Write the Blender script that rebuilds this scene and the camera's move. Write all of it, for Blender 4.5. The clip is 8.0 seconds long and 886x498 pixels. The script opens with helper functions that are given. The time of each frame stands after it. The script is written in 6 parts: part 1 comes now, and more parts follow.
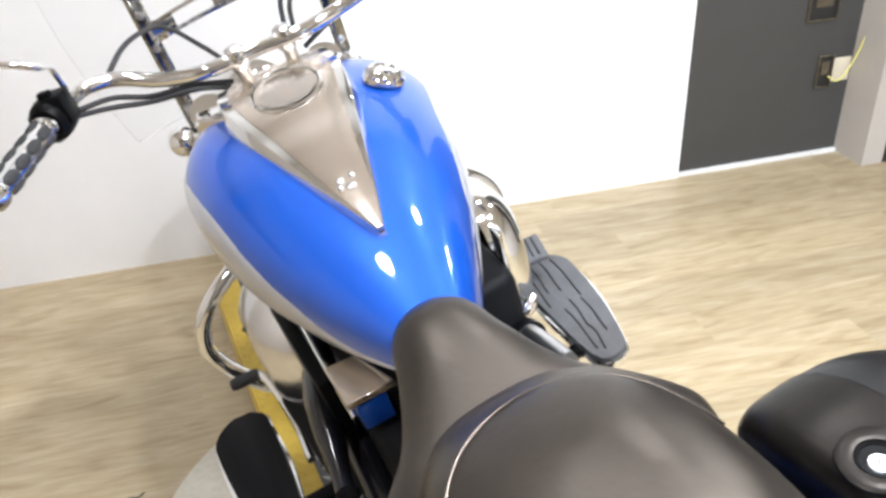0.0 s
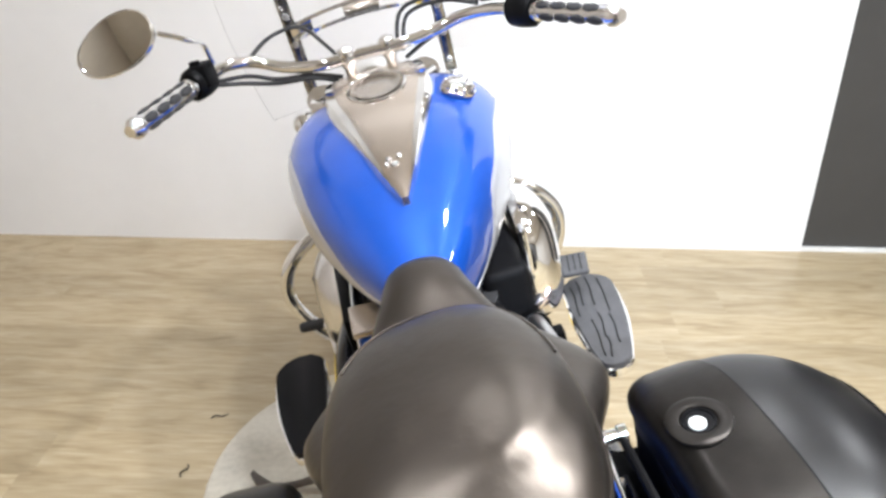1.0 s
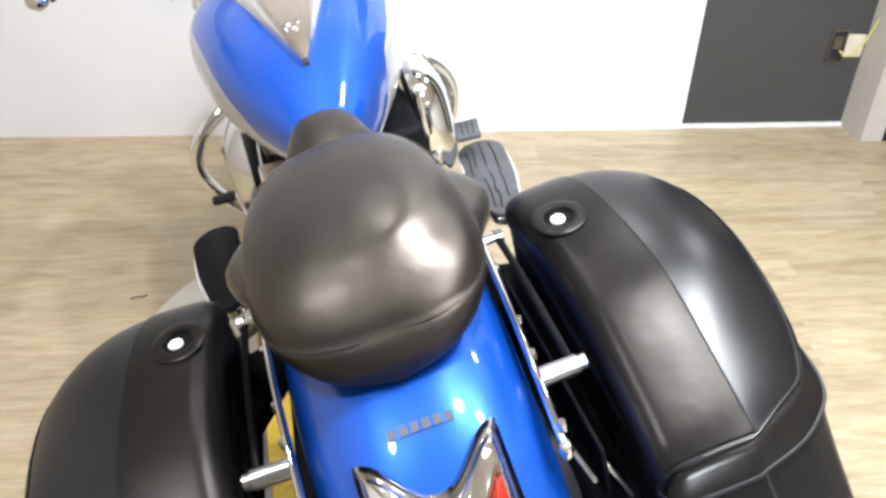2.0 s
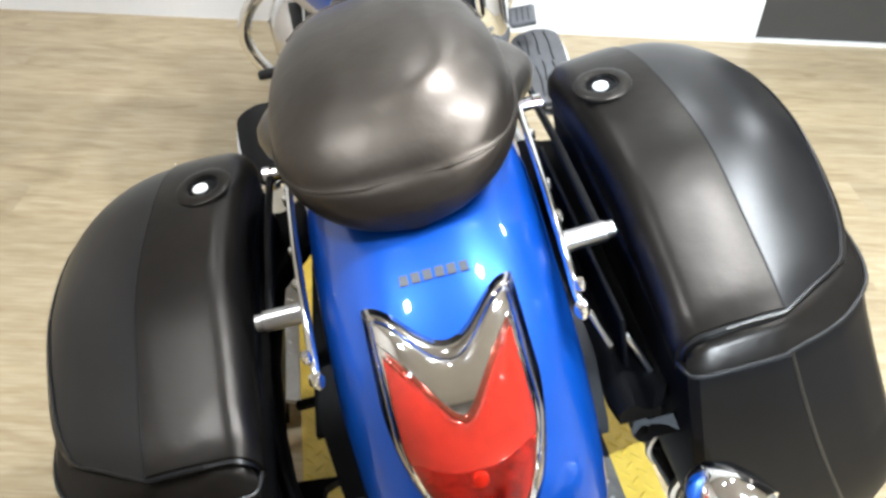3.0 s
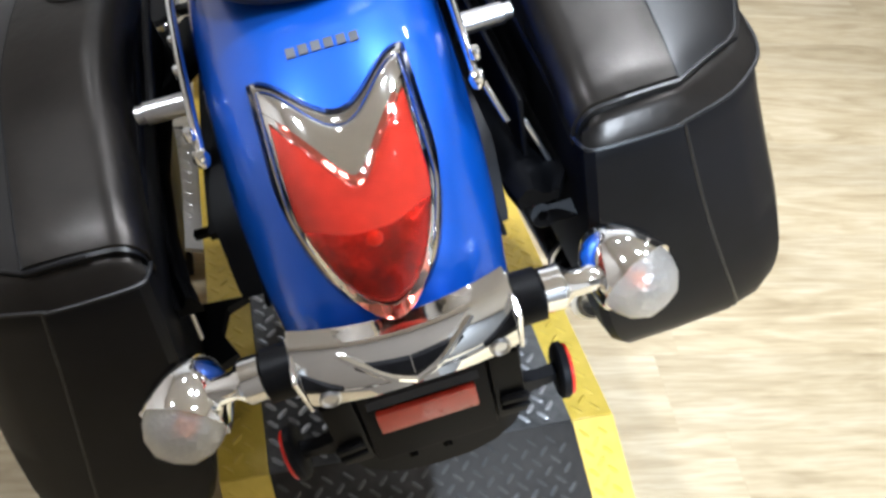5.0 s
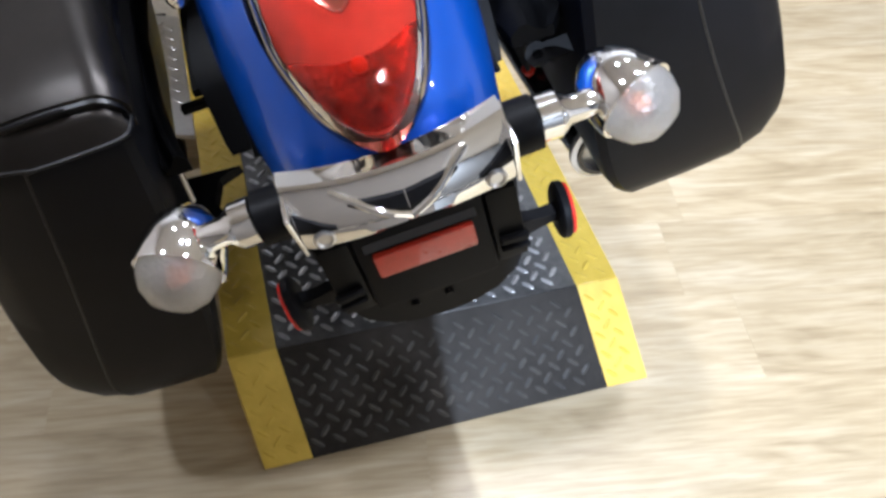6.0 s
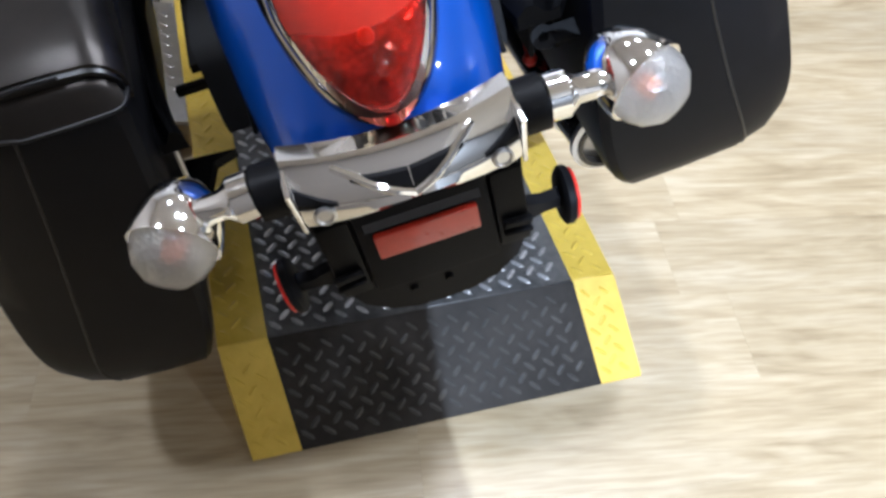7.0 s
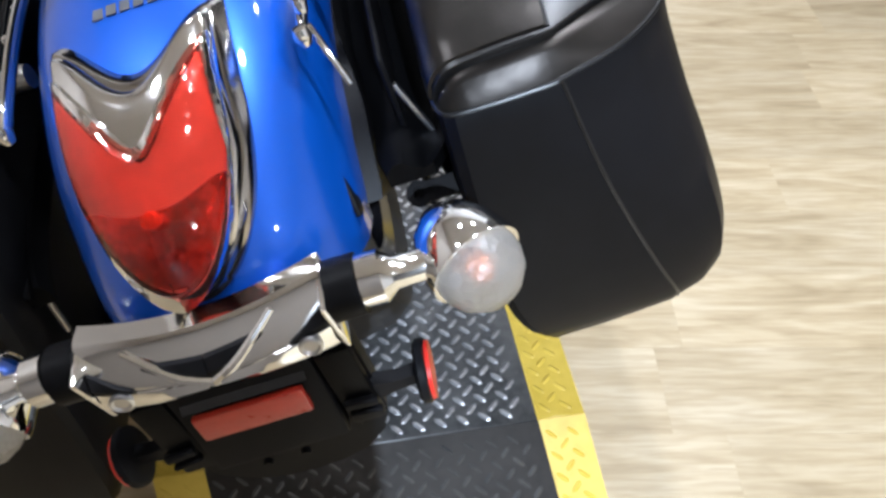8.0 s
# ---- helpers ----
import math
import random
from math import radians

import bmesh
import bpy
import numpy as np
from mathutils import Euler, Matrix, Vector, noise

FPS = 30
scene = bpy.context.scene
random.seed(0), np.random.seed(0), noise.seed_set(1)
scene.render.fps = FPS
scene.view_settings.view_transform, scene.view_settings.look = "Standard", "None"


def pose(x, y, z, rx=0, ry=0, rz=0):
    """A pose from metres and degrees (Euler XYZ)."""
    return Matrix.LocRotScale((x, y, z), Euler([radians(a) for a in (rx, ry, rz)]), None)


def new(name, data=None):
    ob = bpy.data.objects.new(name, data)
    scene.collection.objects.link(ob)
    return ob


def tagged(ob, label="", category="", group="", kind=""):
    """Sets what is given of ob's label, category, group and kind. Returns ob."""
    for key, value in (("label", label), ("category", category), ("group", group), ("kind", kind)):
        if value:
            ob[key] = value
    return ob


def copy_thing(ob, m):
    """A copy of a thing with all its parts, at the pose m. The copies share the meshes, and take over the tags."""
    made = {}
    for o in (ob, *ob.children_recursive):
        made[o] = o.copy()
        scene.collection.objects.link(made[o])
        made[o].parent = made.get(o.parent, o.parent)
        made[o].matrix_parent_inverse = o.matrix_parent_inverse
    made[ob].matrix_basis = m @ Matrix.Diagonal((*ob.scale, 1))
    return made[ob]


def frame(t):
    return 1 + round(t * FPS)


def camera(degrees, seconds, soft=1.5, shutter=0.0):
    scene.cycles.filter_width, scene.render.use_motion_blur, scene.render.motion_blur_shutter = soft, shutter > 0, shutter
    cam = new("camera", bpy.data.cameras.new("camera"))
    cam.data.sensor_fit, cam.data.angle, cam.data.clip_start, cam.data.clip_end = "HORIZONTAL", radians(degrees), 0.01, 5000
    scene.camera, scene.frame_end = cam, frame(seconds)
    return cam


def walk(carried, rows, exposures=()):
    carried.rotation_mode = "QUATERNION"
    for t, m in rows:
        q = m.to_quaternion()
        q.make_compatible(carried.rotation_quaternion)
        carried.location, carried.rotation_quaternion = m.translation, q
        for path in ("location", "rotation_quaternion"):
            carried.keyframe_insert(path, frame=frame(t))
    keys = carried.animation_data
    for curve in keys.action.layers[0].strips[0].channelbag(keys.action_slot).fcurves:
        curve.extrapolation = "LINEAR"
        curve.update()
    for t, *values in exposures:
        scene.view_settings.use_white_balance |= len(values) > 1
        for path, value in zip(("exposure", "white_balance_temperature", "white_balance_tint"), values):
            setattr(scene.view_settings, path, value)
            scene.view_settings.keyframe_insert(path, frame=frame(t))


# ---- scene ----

# ---------------------------------------------------------------- camera
cam = camera(58.26, 8.0, soft=3.0)
PATH = [
    (0.0, -0.532, -0.399, 1.483, 59.67, 2.82, -23.89),
    (0.2, -0.487, -0.463, 1.498, 62.60, 3.10, -18.00),
    (0.5, -0.388, -0.557, 1.499, 64.45, 1.31, -10.61),
    (0.8, -0.352, -0.649, 1.501, 63.60, -0.22, -6.55),
    (1.0, -0.351, -0.725, 1.490, 63.33, -0.56, -7.69),
    (1.3, -0.379, -0.819, 1.467, 61.20, -0.12, -10.12),
    (1.5, -0.389, -0.874, 1.459, 58.53, -0.96, -12.13),
    (1.7, -0.383, -0.905, 1.466, 58.38, -1.29, -14.52),
    (2.8, -0.323, -0.931, 1.412, 52.08, -2.72, -12.27),
    (3.0, -0.331, -0.942, 1.383, 51.29, -2.49, -8.94),
    (3.2, -0.326, -0.949, 1.352, 48.64, -3.60, -9.40),
    (3.5, -0.304, -0.976, 1.304, 48.05, -4.70, -10.25),
    (4.0, -0.311, -1.001, 1.300, 45.30, -6.32, -12.52),
    (4.2, -0.317, -1.000, 1.298, 45.40, -6.45, -13.00),
    (5.3, -0.311, -1.022, 1.249, 44.15, -4.73, -14.35),
    (5.5, -0.303, -1.027, 1.232, 41.92, -4.74, -13.76),
    (5.8, -0.305, -1.047, 1.218, 40.41, -4.42, -14.57),
    (6.0, -0.310, -1.053, 1.208, 38.61, -3.24, -16.16),
    (6.5, -0.312, -1.064, 1.185, 38.08, -4.56, -16.25),
    (7.0, -0.323, -1.056, 1.180, 38.96, -4.69, -15.80),
    (7.3, -0.314, -1.041, 1.188, 40.84, -4.80, -16.06),
    (7.5, -0.280, -1.025, 1.196, 40.81, -3.64, -15.98),
    (7.8, -0.175, -1.032, 1.202, 42.42, -1.37, -14.14),
    (8.0, -0.062, -0.994, 1.207, 43.51, 0.15, -9.59),
]

# the camera's own exposure and white balance drift a little on the way
walk(cam, [(r[0], pose(*r[1:])) for r in PATH],
     [(0.0, 0.62, 5870, 10), (1.0, 0.50, 5920, 10), (1.7, 0.62, 5850, 10), (3.0, 0.74, 5760, 6), (4.2, 0.56, 5680, 6), (5.5, 0.48, 5520, 11), (6.5, 0.32, 5430, 13), (7.5, 0.32, 5330, 11), (8.0, 0.24, 5560, 11)])

# ---------------------------------------------------------------- light
ROOM = pose(1.545, 2.018, 0, 0, 0, -9.41)      # corner where the white wall meets the grey one
BIKE = pose(0, 0, 0, 0, -14.72, 0) @ pose(0, 0, 0.1525)   # the motorcycle leans on its side stand
CEIL = 3.0
scene.view_settings.exposure = 0.0

world = bpy.data.worlds.new("world")
scene.world = world
world.use_nodes = True
world.node_tree.nodes["Background"].inputs["Color"].default_value = (0.9, 0.95, 1.0, 1)
world.node_tree.nodes["Background"].inputs["Strength"].default_value = 0.15

# unseen downlights added for highlights, fill and one hard shadow: x, y, watts
LAMPS = [(-0.62, 1.18, 5), (0.45, 1.45, 5), (1.70, 1.22, 8), (0.80, -0.05, 36), (0.15, 0.05, 30), (0.62, -0.95, 15), (-0.03, -3.4, 285), (1.7, -2.8, 14), (-1.50, -0.2, 22)]
for lx, ly, watts in LAMPS:
    ld = bpy.data.lights.new("unseen_downlight_lamp", "AREA")
    # the rear lamp is small and cool, to throw a crisp edge
    ld.shape, ld.size, ld.energy, ld.color = "DISK", 0.02 if ly < -3 else 0.17, watts, (0.88, 0.945, 1.0) if ly < -3 else (1.0, 0.968, 0.925)
    ob = new("unseen_downlight_lamp", ld)
    ob.matrix_world = pose(lx, ly, CEIL - 0.03)


# ---------------------------------------------------------------- materials
def material(name, colour, rough=0.5, metal=0.0, coat=0.0, vary=0.12, scale=8.0, bump=0.0, bump_scale=200.0, rough_vary=0.08, second=None, spec=0.5, coat_rough=0.05):
    m = bpy.data.materials.new(name)
    m.use_nodes = True
    nt = m.node_tree
    bs = nt.nodes["Principled BSDF"]
    bs.inputs["Roughness"].default_value = rough
    bs.inputs["Metallic"].default_value = metal
    bs.inputs["Coat Weight"].default_value = coat
    bs.inputs["Coat Roughness"].default_value = coat_rough
    bs.inputs["Specular IOR Level"].default_value = spec
    tc = nt.nodes.new("ShaderNodeTexCoord")
    mp = nt.nodes.new("ShaderNodeMapping")
    nt.links.new(tc.outputs["Object"], mp.inputs["Vector"])
    n1 = nt.nodes.new("ShaderNodeTexNoise")
    n1.inputs["Scale"].default_value = scale
    n1.inputs["Detail"].default_value = 6
    nt.links.new(mp.outputs["Vector"], n1.inputs["Vector"])
    n2 = nt.nodes.new("ShaderNodeTexNoise")
    n2.inputs["Scale"].default_value = scale * 9
    n2.inputs["Detail"].default_value = 4
    nt.links.new(mp.outputs["Vector"], n2.inputs["Vector"])
    mixf = nt.nodes.new("ShaderNodeMath")
    mixf.operation = "MULTIPLY_ADD"
    mixf.inputs[1].default_value = 0.35
    nt.links.new(n2.outputs["Fac"], mixf.inputs[0])
    sub = nt.nodes.new("ShaderNodeMath")
    sub.operation = "MULTIPLY"
    sub.inputs[1].default_value = 0.65
    nt.links.new(n1.outputs["Fac"], sub.inputs[0])
    nt.links.new(sub.outputs[0], mixf.inputs[2])
    ramp = nt.nodes.new("ShaderNodeValToRGB")
    ramp.color_ramp.elements[0].position, ramp.color_ramp.elements[1].position = 0.35, 0.65
    lo = second or tuple(c * (1 - vary) for c in colour)
    hi = tuple(min(1, c * (1 + vary)) for c in colour)
    ramp.color_ramp.elements[0].color, ramp.color_ramp.elements[1].color = (*lo, 1), (*hi, 1)
    nt.links.new(mixf.outputs[0], ramp.inputs["Fac"])
    nt.links.new(ramp.outputs["Color"], bs.inputs["Base Color"])
    rr = nt.nodes.new("ShaderNodeMapRange")
    rr.inputs["To Min"].default_value, rr.inputs["To Max"].default_value = max(0, rough - rough_vary), min(1, rough + rough_vary)
    nt.links.new(n1.outputs["Fac"], rr.inputs["Value"])
    nt.links.new(rr.outputs["Result"], bs.inputs["Roughness"])
    if bump:
        n3 = nt.nodes.new("ShaderNodeTexNoise")
        n3.inputs["Scale"].default_value = bump_scale
        n3.inputs["Detail"].default_value = 5
        nt.links.new(mp.outputs["Vector"], n3.inputs["Vector"])
        bp = nt.nodes.new("ShaderNodeBump")
        bp.inputs["Strength"].default_value, bp.inputs["Distance"].default_value = bump, 0.002
        nt.links.new(n3.outputs["Fac"], bp.inputs["Height"])
        nt.links.new(bp.outputs["Normal"], bs.inputs["Normal"])
    return m


def glassy(name, colour, rough=0.02, ior=1.45, weight=1.0):
    m = bpy.data.materials.new(name)
    m.use_nodes = True
    bs = m.node_tree.nodes["Principled BSDF"]
    bs.inputs["Base Color"].default_value = (*colour, 1)
    bs.inputs["Roughness"].default_value = rough
    bs.inputs["Transmission Weight"].default_value = weight
    bs.inputs["IOR"].default_value = ior
    return m


def plank_material():
    m = bpy.data.materials.new("vinyl_plank")
    m.use_nodes = True
    nt = m.node_tree
    bs = nt.nodes["Principled BSDF"]
    tc, oi = nt.nodes.new("ShaderNodeTexCoord"), nt.nodes.new("ShaderNodeObjectInfo")
    off = nt.nodes.new("ShaderNodeVectorMath")
    off.operation = "SCALE"
    off.inputs["Scale"].default_value = 37.0
    comb = nt.nodes.new("ShaderNodeCombineXYZ")
    for k in "XYZ":
        nt.links.new(oi.outputs["Random"], comb.inputs[k])
    nt.links.new(comb.outputs[0], off.inputs[0])
    add = nt.nodes.new("ShaderNodeVectorMath")
    nt.links.new(tc.outputs["Object"], add.inputs[0])
    nt.links.new(off.outputs[0], add.inputs[1])
    vecs = []
    for st in ((1.5, 8, 1), (4.0, 50, 1), (4, 9, 1)):
        mp = nt.nodes.new("ShaderNodeMapping")
        mp.inputs["Scale"].default_value = st
        nt.links.new(add.outputs[0], mp.inputs["Vector"])
        vecs.append(mp)
    noises = []
    for mp, sc, dist in zip(vecs, (1.6, 2.5, 1.0), (1.9, 0.4, 2.5)):
        n = nt.nodes.new("ShaderNodeTexNoise")
        n.inputs["Scale"].default_value, n.inputs["Detail"].default_value, n.inputs["Distortion"].default_value = sc, 8, dist
        nt.links.new(mp.outputs[0], n.inputs["Vector"])
        noises.append(n)
    r1 = nt.nodes.new("ShaderNodeValToRGB")
    e = r1.color_ramp.elements
    e[0].position, e[0].color = 0.19, (0.235, 0.176, 0.098, 1)
    e[1].position, e[1].color = 0.70, (0.445, 0.371, 0.250, 1)
    mid = e.new(0.46)
    mid.color = (0.385, 0.310, 0.192, 1)
    nt.links.new(noises[0].outputs["Fac"], r1.inputs["Fac"])
    r2 = nt.nodes.new("ShaderNodeValToRGB")
    r2.color_ramp.elements[0].position, r2.color_ramp.elements[0].color = 0.36, (0.86, 0.835, 0.79, 1)
    r2.color_ramp.elements[1].position, r2.color_ramp.elements[1].color = 0.60, (1.03, 1.03, 1.03, 1)
    nt.links.new(noises[1].outputs["Fac"], r2.inputs["Fac"])
    mul = nt.nodes.new("ShaderNodeMix")
    mul.data_type, mul.blend_type = "RGBA", "MULTIPLY"
    mul.inputs["Factor"].default_value = 1
    nt.links.new(r1.outputs["Color"], mul.inputs["A"])
    nt.links.new(r2.outputs["Color"], mul.inputs["B"])
    hsv = nt.nodes.new("ShaderNodeHueSaturation")
    mr = nt.nodes.new("ShaderNodeMapRange")
    mr.inputs["To Min"].default_value, mr.inputs["To Max"].default_value = 0.92, 1.07
    nt.links.new(oi.outputs["Random"], mr.inputs["Value"])
    nt.links.new(mr.outputs["Result"], hsv.inputs["Value"])
    nt.links.new(mul.outputs["Result"], hsv.inputs["Color"])
    nt.links.new(hsv.outputs["Color"], bs.inputs["Base Color"])
    rr = nt.nodes.new("ShaderNodeMapRange")
    rr.inputs["To Min"].default_value, rr.inputs["To Max"].default_value = 0.3, 0.5
    nt.links.new(noises[2].outputs["Fac"], rr.inputs["Value"])
    nt.links.new(rr.outputs["Result"], bs.inputs["Roughness"])
    bp = nt.nodes.new("ShaderNodeBump")
    bp.inputs["Strength"].default_value, bp.inputs["Distance"].default_value = 0.12, 0.001
    nt.links.new(noises[1].outputs["Fac"], bp.inputs["Height"])
    nt.links.new(bp.outputs["Normal"], bs.inputs["Normal"])
    return m


BLUE = material("blue_metallic_paint", (0.010, 0.090, 0.53), 0.36, 0.4, 1.0, 0.06, 3, 0.02, 900, coat_rough=0.04, spec=0.3)
SILVER = material("silver_paint", (0.46, 0.47, 0.51), 0.3, 0.4, 0.8, 0.04, 3)
CHROME = material("chrome", (0.89, 0.89, 0.885), 0.06, 1.0, 0, 0.03, 5, rough_vary=0.03)
# chrome darkened and mottled in colour to hold a dark room's reflections
DARKCHROME = material("chrome_reflecting_dark", (0.34, 0.33, 0.31), 0.16, 1.0, 0, 0.5, 30, rough_vary=0.1, second=(0.07, 0.07, 0.065))
# rim chrome, its colour dimmed for the dark reflections along its slope
DIMCHROME = material("chrome_dimmed_by_reflection", (0.52, 0.50, 0.47), 0.12, 1.0, 0, 0.1, 8, rough_vary=0.04)
POLISHED = material("polished_silver_metal", (0.80, 0.80, 0.81), 0.20, 1.0, 0, 0.05, 6, rough_vary=0.05)
SATIN = material("satin_metal", (0.55, 0.55, 0.56), 0.3, 1.0, 0, 0.06, 12)
LEATHER = material("black_leather", (0.007, 0.0063, 0.0058), 0.375, 0, 0, 0.4, 7, 0.03, 420, spec=0.92, rough_vary=0.20, second=(0.004, 0.0037, 0.0034))
BAGLEATHER = material("saddlebag_leather", (0.005, 0.005, 0.0055), 0.33, 0, 0, 0.3, 7, 0.03, 420, spec=0.46, rough_vary=0.12)
SHELL_BLACK = material("bag_shell_black", (0.0042, 0.0042, 0.005), 0.42, 0, 0, 0.3, 4, 0.03, 300, spec=0.12, rough_vary=0.1)
FLAPLEATHER = material("flap_leather", (0.006, 0.0052, 0.0045), 0.33, 0, 0, 0.35, 8, 0.03, 420, spec=0.25, rough_vary=0.11, second=(0.004, 0.0038, 0.0035))
for lm, tint, dents in ((LEATHER, (1.0, 0.86, 0.73, 1), 0.3), (FLAPLEATHER, (1.0, 0.91, 0.83, 1), 0.2)):
    lt = lm.node_tree
    lt.nodes["Principled BSDF"].inputs["Specular Tint"].default_value = tint
    soft, swell = lt.nodes.new("ShaderNodeTexNoise"), lt.nodes.new("ShaderNodeBump")      # soft dents of sat-on hide
    soft.inputs["Scale"].default_value, soft.inputs["Detail"].default_value = 26, 3
    swell.inputs["Strength"].default_value, swell.inputs["Distance"].default_value = dents, 0.004
    lt.links.new(lt.nodes["Texture Coordinate"].outputs["Object"], soft.inputs["Vector"])
    lt.links.new(soft.outputs["Fac"], swell.inputs["Height"])
    lt.links.new(swell.outputs["Normal"], lt.nodes["Bump"].inputs["Normal"])
PLASTIC = material("black_plastic", (0.0035, 0.0035, 0.004), 0.42, 0, 0, 0.2, 12, 0.05, 300, spec=0.09)
# black lowered further to paint in the shade beside the fender
DEEPBLACK = material("shade_black_plastic", (0.0022, 0.0022, 0.0025), 0.5, 0, 0, 0.3, 12, 0.05, 300, spec=0.05)
GLOSSBLACK = material("gloss_black", (0.008, 0.008, 0.010), 0.18, 0, 0.5, 0.2, 9)
RUBBER = material("rubber", (0.022, 0.022, 0.024), 0.75, 0, 0, 0.25, 14, 0.2, 260)
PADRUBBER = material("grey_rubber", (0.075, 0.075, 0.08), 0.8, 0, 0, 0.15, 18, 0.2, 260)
GROOVE = material("groove_rubber", (0.012, 0.012, 0.013), 0.85)
ENGINE = material("engine_black", (0.018, 0.018, 0.020), 0.45, 0.2, 0, 0.2, 16, 0.1, 200)
REDLENS = glassy("red_lens", (1.0, 0.25, 0.19), 0.05)
CLEARLENS = glassy("clear_lens", (0.93, 0.93, 0.93), 0.30, weight=0.94)
for lens, grain, depth in ((REDLENS, 90, 0.12), (CLEARLENS, 150, 0.35)):      # pressed prisms inside the lens
    lt = lens.node_tree
    cells, dent = lt.nodes.new("ShaderNodeTexVoronoi"), lt.nodes.new("ShaderNodeBump")
    place = lt.nodes.new("ShaderNodeTexCoord")
    cells.inputs["Scale"].default_value = grain
    dent.inputs["Strength"].default_value, dent.inputs["Distance"].default_value = depth, 0.003
    lt.links.new(place.outputs["Object"], cells.inputs["Vector"])
    lt.links.new(cells.outputs["Distance"], dent.inputs["Height"])
    lt.links.new(dent.outputs["Normal"], lt.nodes["Principled BSDF"].inputs["Normal"])
SCREEN = glassy("clear_acrylic", (0.99, 0.99, 0.99), 0.0, ior=1.15)
ORANGE = material("amber_bulb", (0.8, 0.25, 0.08), 0.3)
REFLECTOR = material("red_reflector", (0.42, 0.03, 0.015), 0.3, 0, 0.6, 0.15, 60, 0.3, 700)
REDPAINT = material("red_plastic", (0.6, 0.02, 0.01), 0.35)
GOLDMARK = material("gold_mark", (0.085, 0.09, 0.10), 0.5, 0.1)
MIRRORGLASS = material("mirror_glass", (0.80, 0.78, 0.72), 0.02, 1.0, 0, 0.01, 4, rough_vary=0.01)
TREADBLACK = material("black_painted_tread", (0.036, 0.033, 0.030), 0.5, 0.0, 0, 0.3, 7, 0.1, 150, spec=0.04)
RAMPLUG = material("worn_ramp_lugs", (0.055, 0.052, 0.047), 0.42, 0.1, 0, 0.4, 18, 0.1, 150, second=(0.035, 0.035, 0.036))
DECKWORN = material("worn_deck_plate", (0.13, 0.128, 0.125), 0.38, 0.4, 0, 0.25, 9, 0.12, 150, second=(0.06, 0.06, 0.06))
WORNTREAD = material("worn_tread_lugs", (0.66, 0.66, 0.67), 0.30, 0.7, 0, 0.2, 14, 0.1, 150, second=(0.36, 0.36, 0.37))
TREADYELLOW = material("yellow_painted_tread", (0.64, 0.455, 0.06), 0.45, 0, 0, 0.15, 5, 0.1, 150, second=(0.54, 0.37, 0.03))
ALU = material("aluminium_tread", (0.34, 0.33, 0.315), 0.34, 1.0, 0, 0.1, 9)
DISC = material("cream_painted_disc", (0.52, 0.49, 0.42), 0.55, 0, 0, 0.12, 6, 0.15, 90, second=(0.40, 0.37, 0.31))
TAUPE = material("dark_taupe_wall_paint", (0.105, 0.10, 0.095), 0.7, 0, 0, 0.05, 1.0, 0.05, 60)
WALL = material("white_wall_paint", (0.80, 0.80, 0.80), 0.6, 0, 0, 0.02, 1.2, 0.05, 60)
STUBWALL = material("beige_wall_paint", (0.46, 0.42, 0.375), 0.6, 0, 0, 0.05, 1.5, 0.05, 60)
GREYWALL = material("grey_wall_paint", (0.052, 0.051, 0.050), 0.38, 0, 0, 0.06, 1.5, 0.05, 60)
CEILING = material("pale_beige_ceiling", (0.60, 0.57, 0.53), 0.8, 0, 0, 0.08, 1.0)
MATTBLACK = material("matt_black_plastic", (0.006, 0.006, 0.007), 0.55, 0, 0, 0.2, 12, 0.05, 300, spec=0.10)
BOWL = material("red_bowl", (0.75, 0.30, 0.22), 0.22, 0.85, 0, 0.5, 26, 0.6, 90, second=(0.22, 0.05, 0.04))
PARTITION = material("taupe_wall_paint", (0.20, 0.18, 0.158), 0.7, 0, 0, 0.05, 1.0, 0.05, 60)
STAND = material("worn_grey_steel", (0.085, 0.072, 0.062), 0.5, 0.3, 0, 0.3, 20)
DARK = material("dark_door", (0.015, 0.014, 0.014), 0.5)
TRIM = material("white_trim", (0.75, 0.75, 0.73), 0.5)
YELLOWCORD = material("yellow_cord", (0.62, 0.58, 0.16), 0.5)
BOXMETAL = material("outlet_metal", (0.12, 0.10, 0.07), 0.5, 0.5, 0, 0.4, 30)
PATCH = material("plaster_patch", (0.62, 0.55, 0.42), 0.8)
PLANK = plank_material()
WIRE = material("dark_wire", (0.03, 0.025, 0.02), 0.6)
GLOW = bpy.data.materials.new("lamp_glow")
GLOW.use_nodes = True
GLOW.node_tree.nodes["Principled BSDF"].inputs["Emission Color"].default_value = (1, 0.96, 0.9, 1)
GLOW.node_tree.nodes["Principled BSDF"].inputs["Emission Strength"].default_value = 25


# ---------------------------------------------------------------- mesh helpers
def part(name, bm, mat, parent=None, label="", sharp=38, m=None):
    bmesh.ops.recalc_face_normals(bm, faces=bm.faces)
    me = bpy.data.meshes.new(name)
    bm.to_mesh(me)
    bm.free()
    me.materials.append(mat)
    for p in me.polygons:
        p.use_smooth = True
    me.set_sharp_from_angle(angle=radians(sharp))
    ob = new(name, me)
    if parent is not None:
        ob.parent = parent
    if m is not None:
        ob.matrix_local = m
    if label:
        ob["label"] = label
    return ob


def thing(name, m, label, category, group="", kind=""):
    return tagged(place(new(name), m), label, category, group, kind)


def place(ob, m):
    ob.matrix_world = m
    return ob


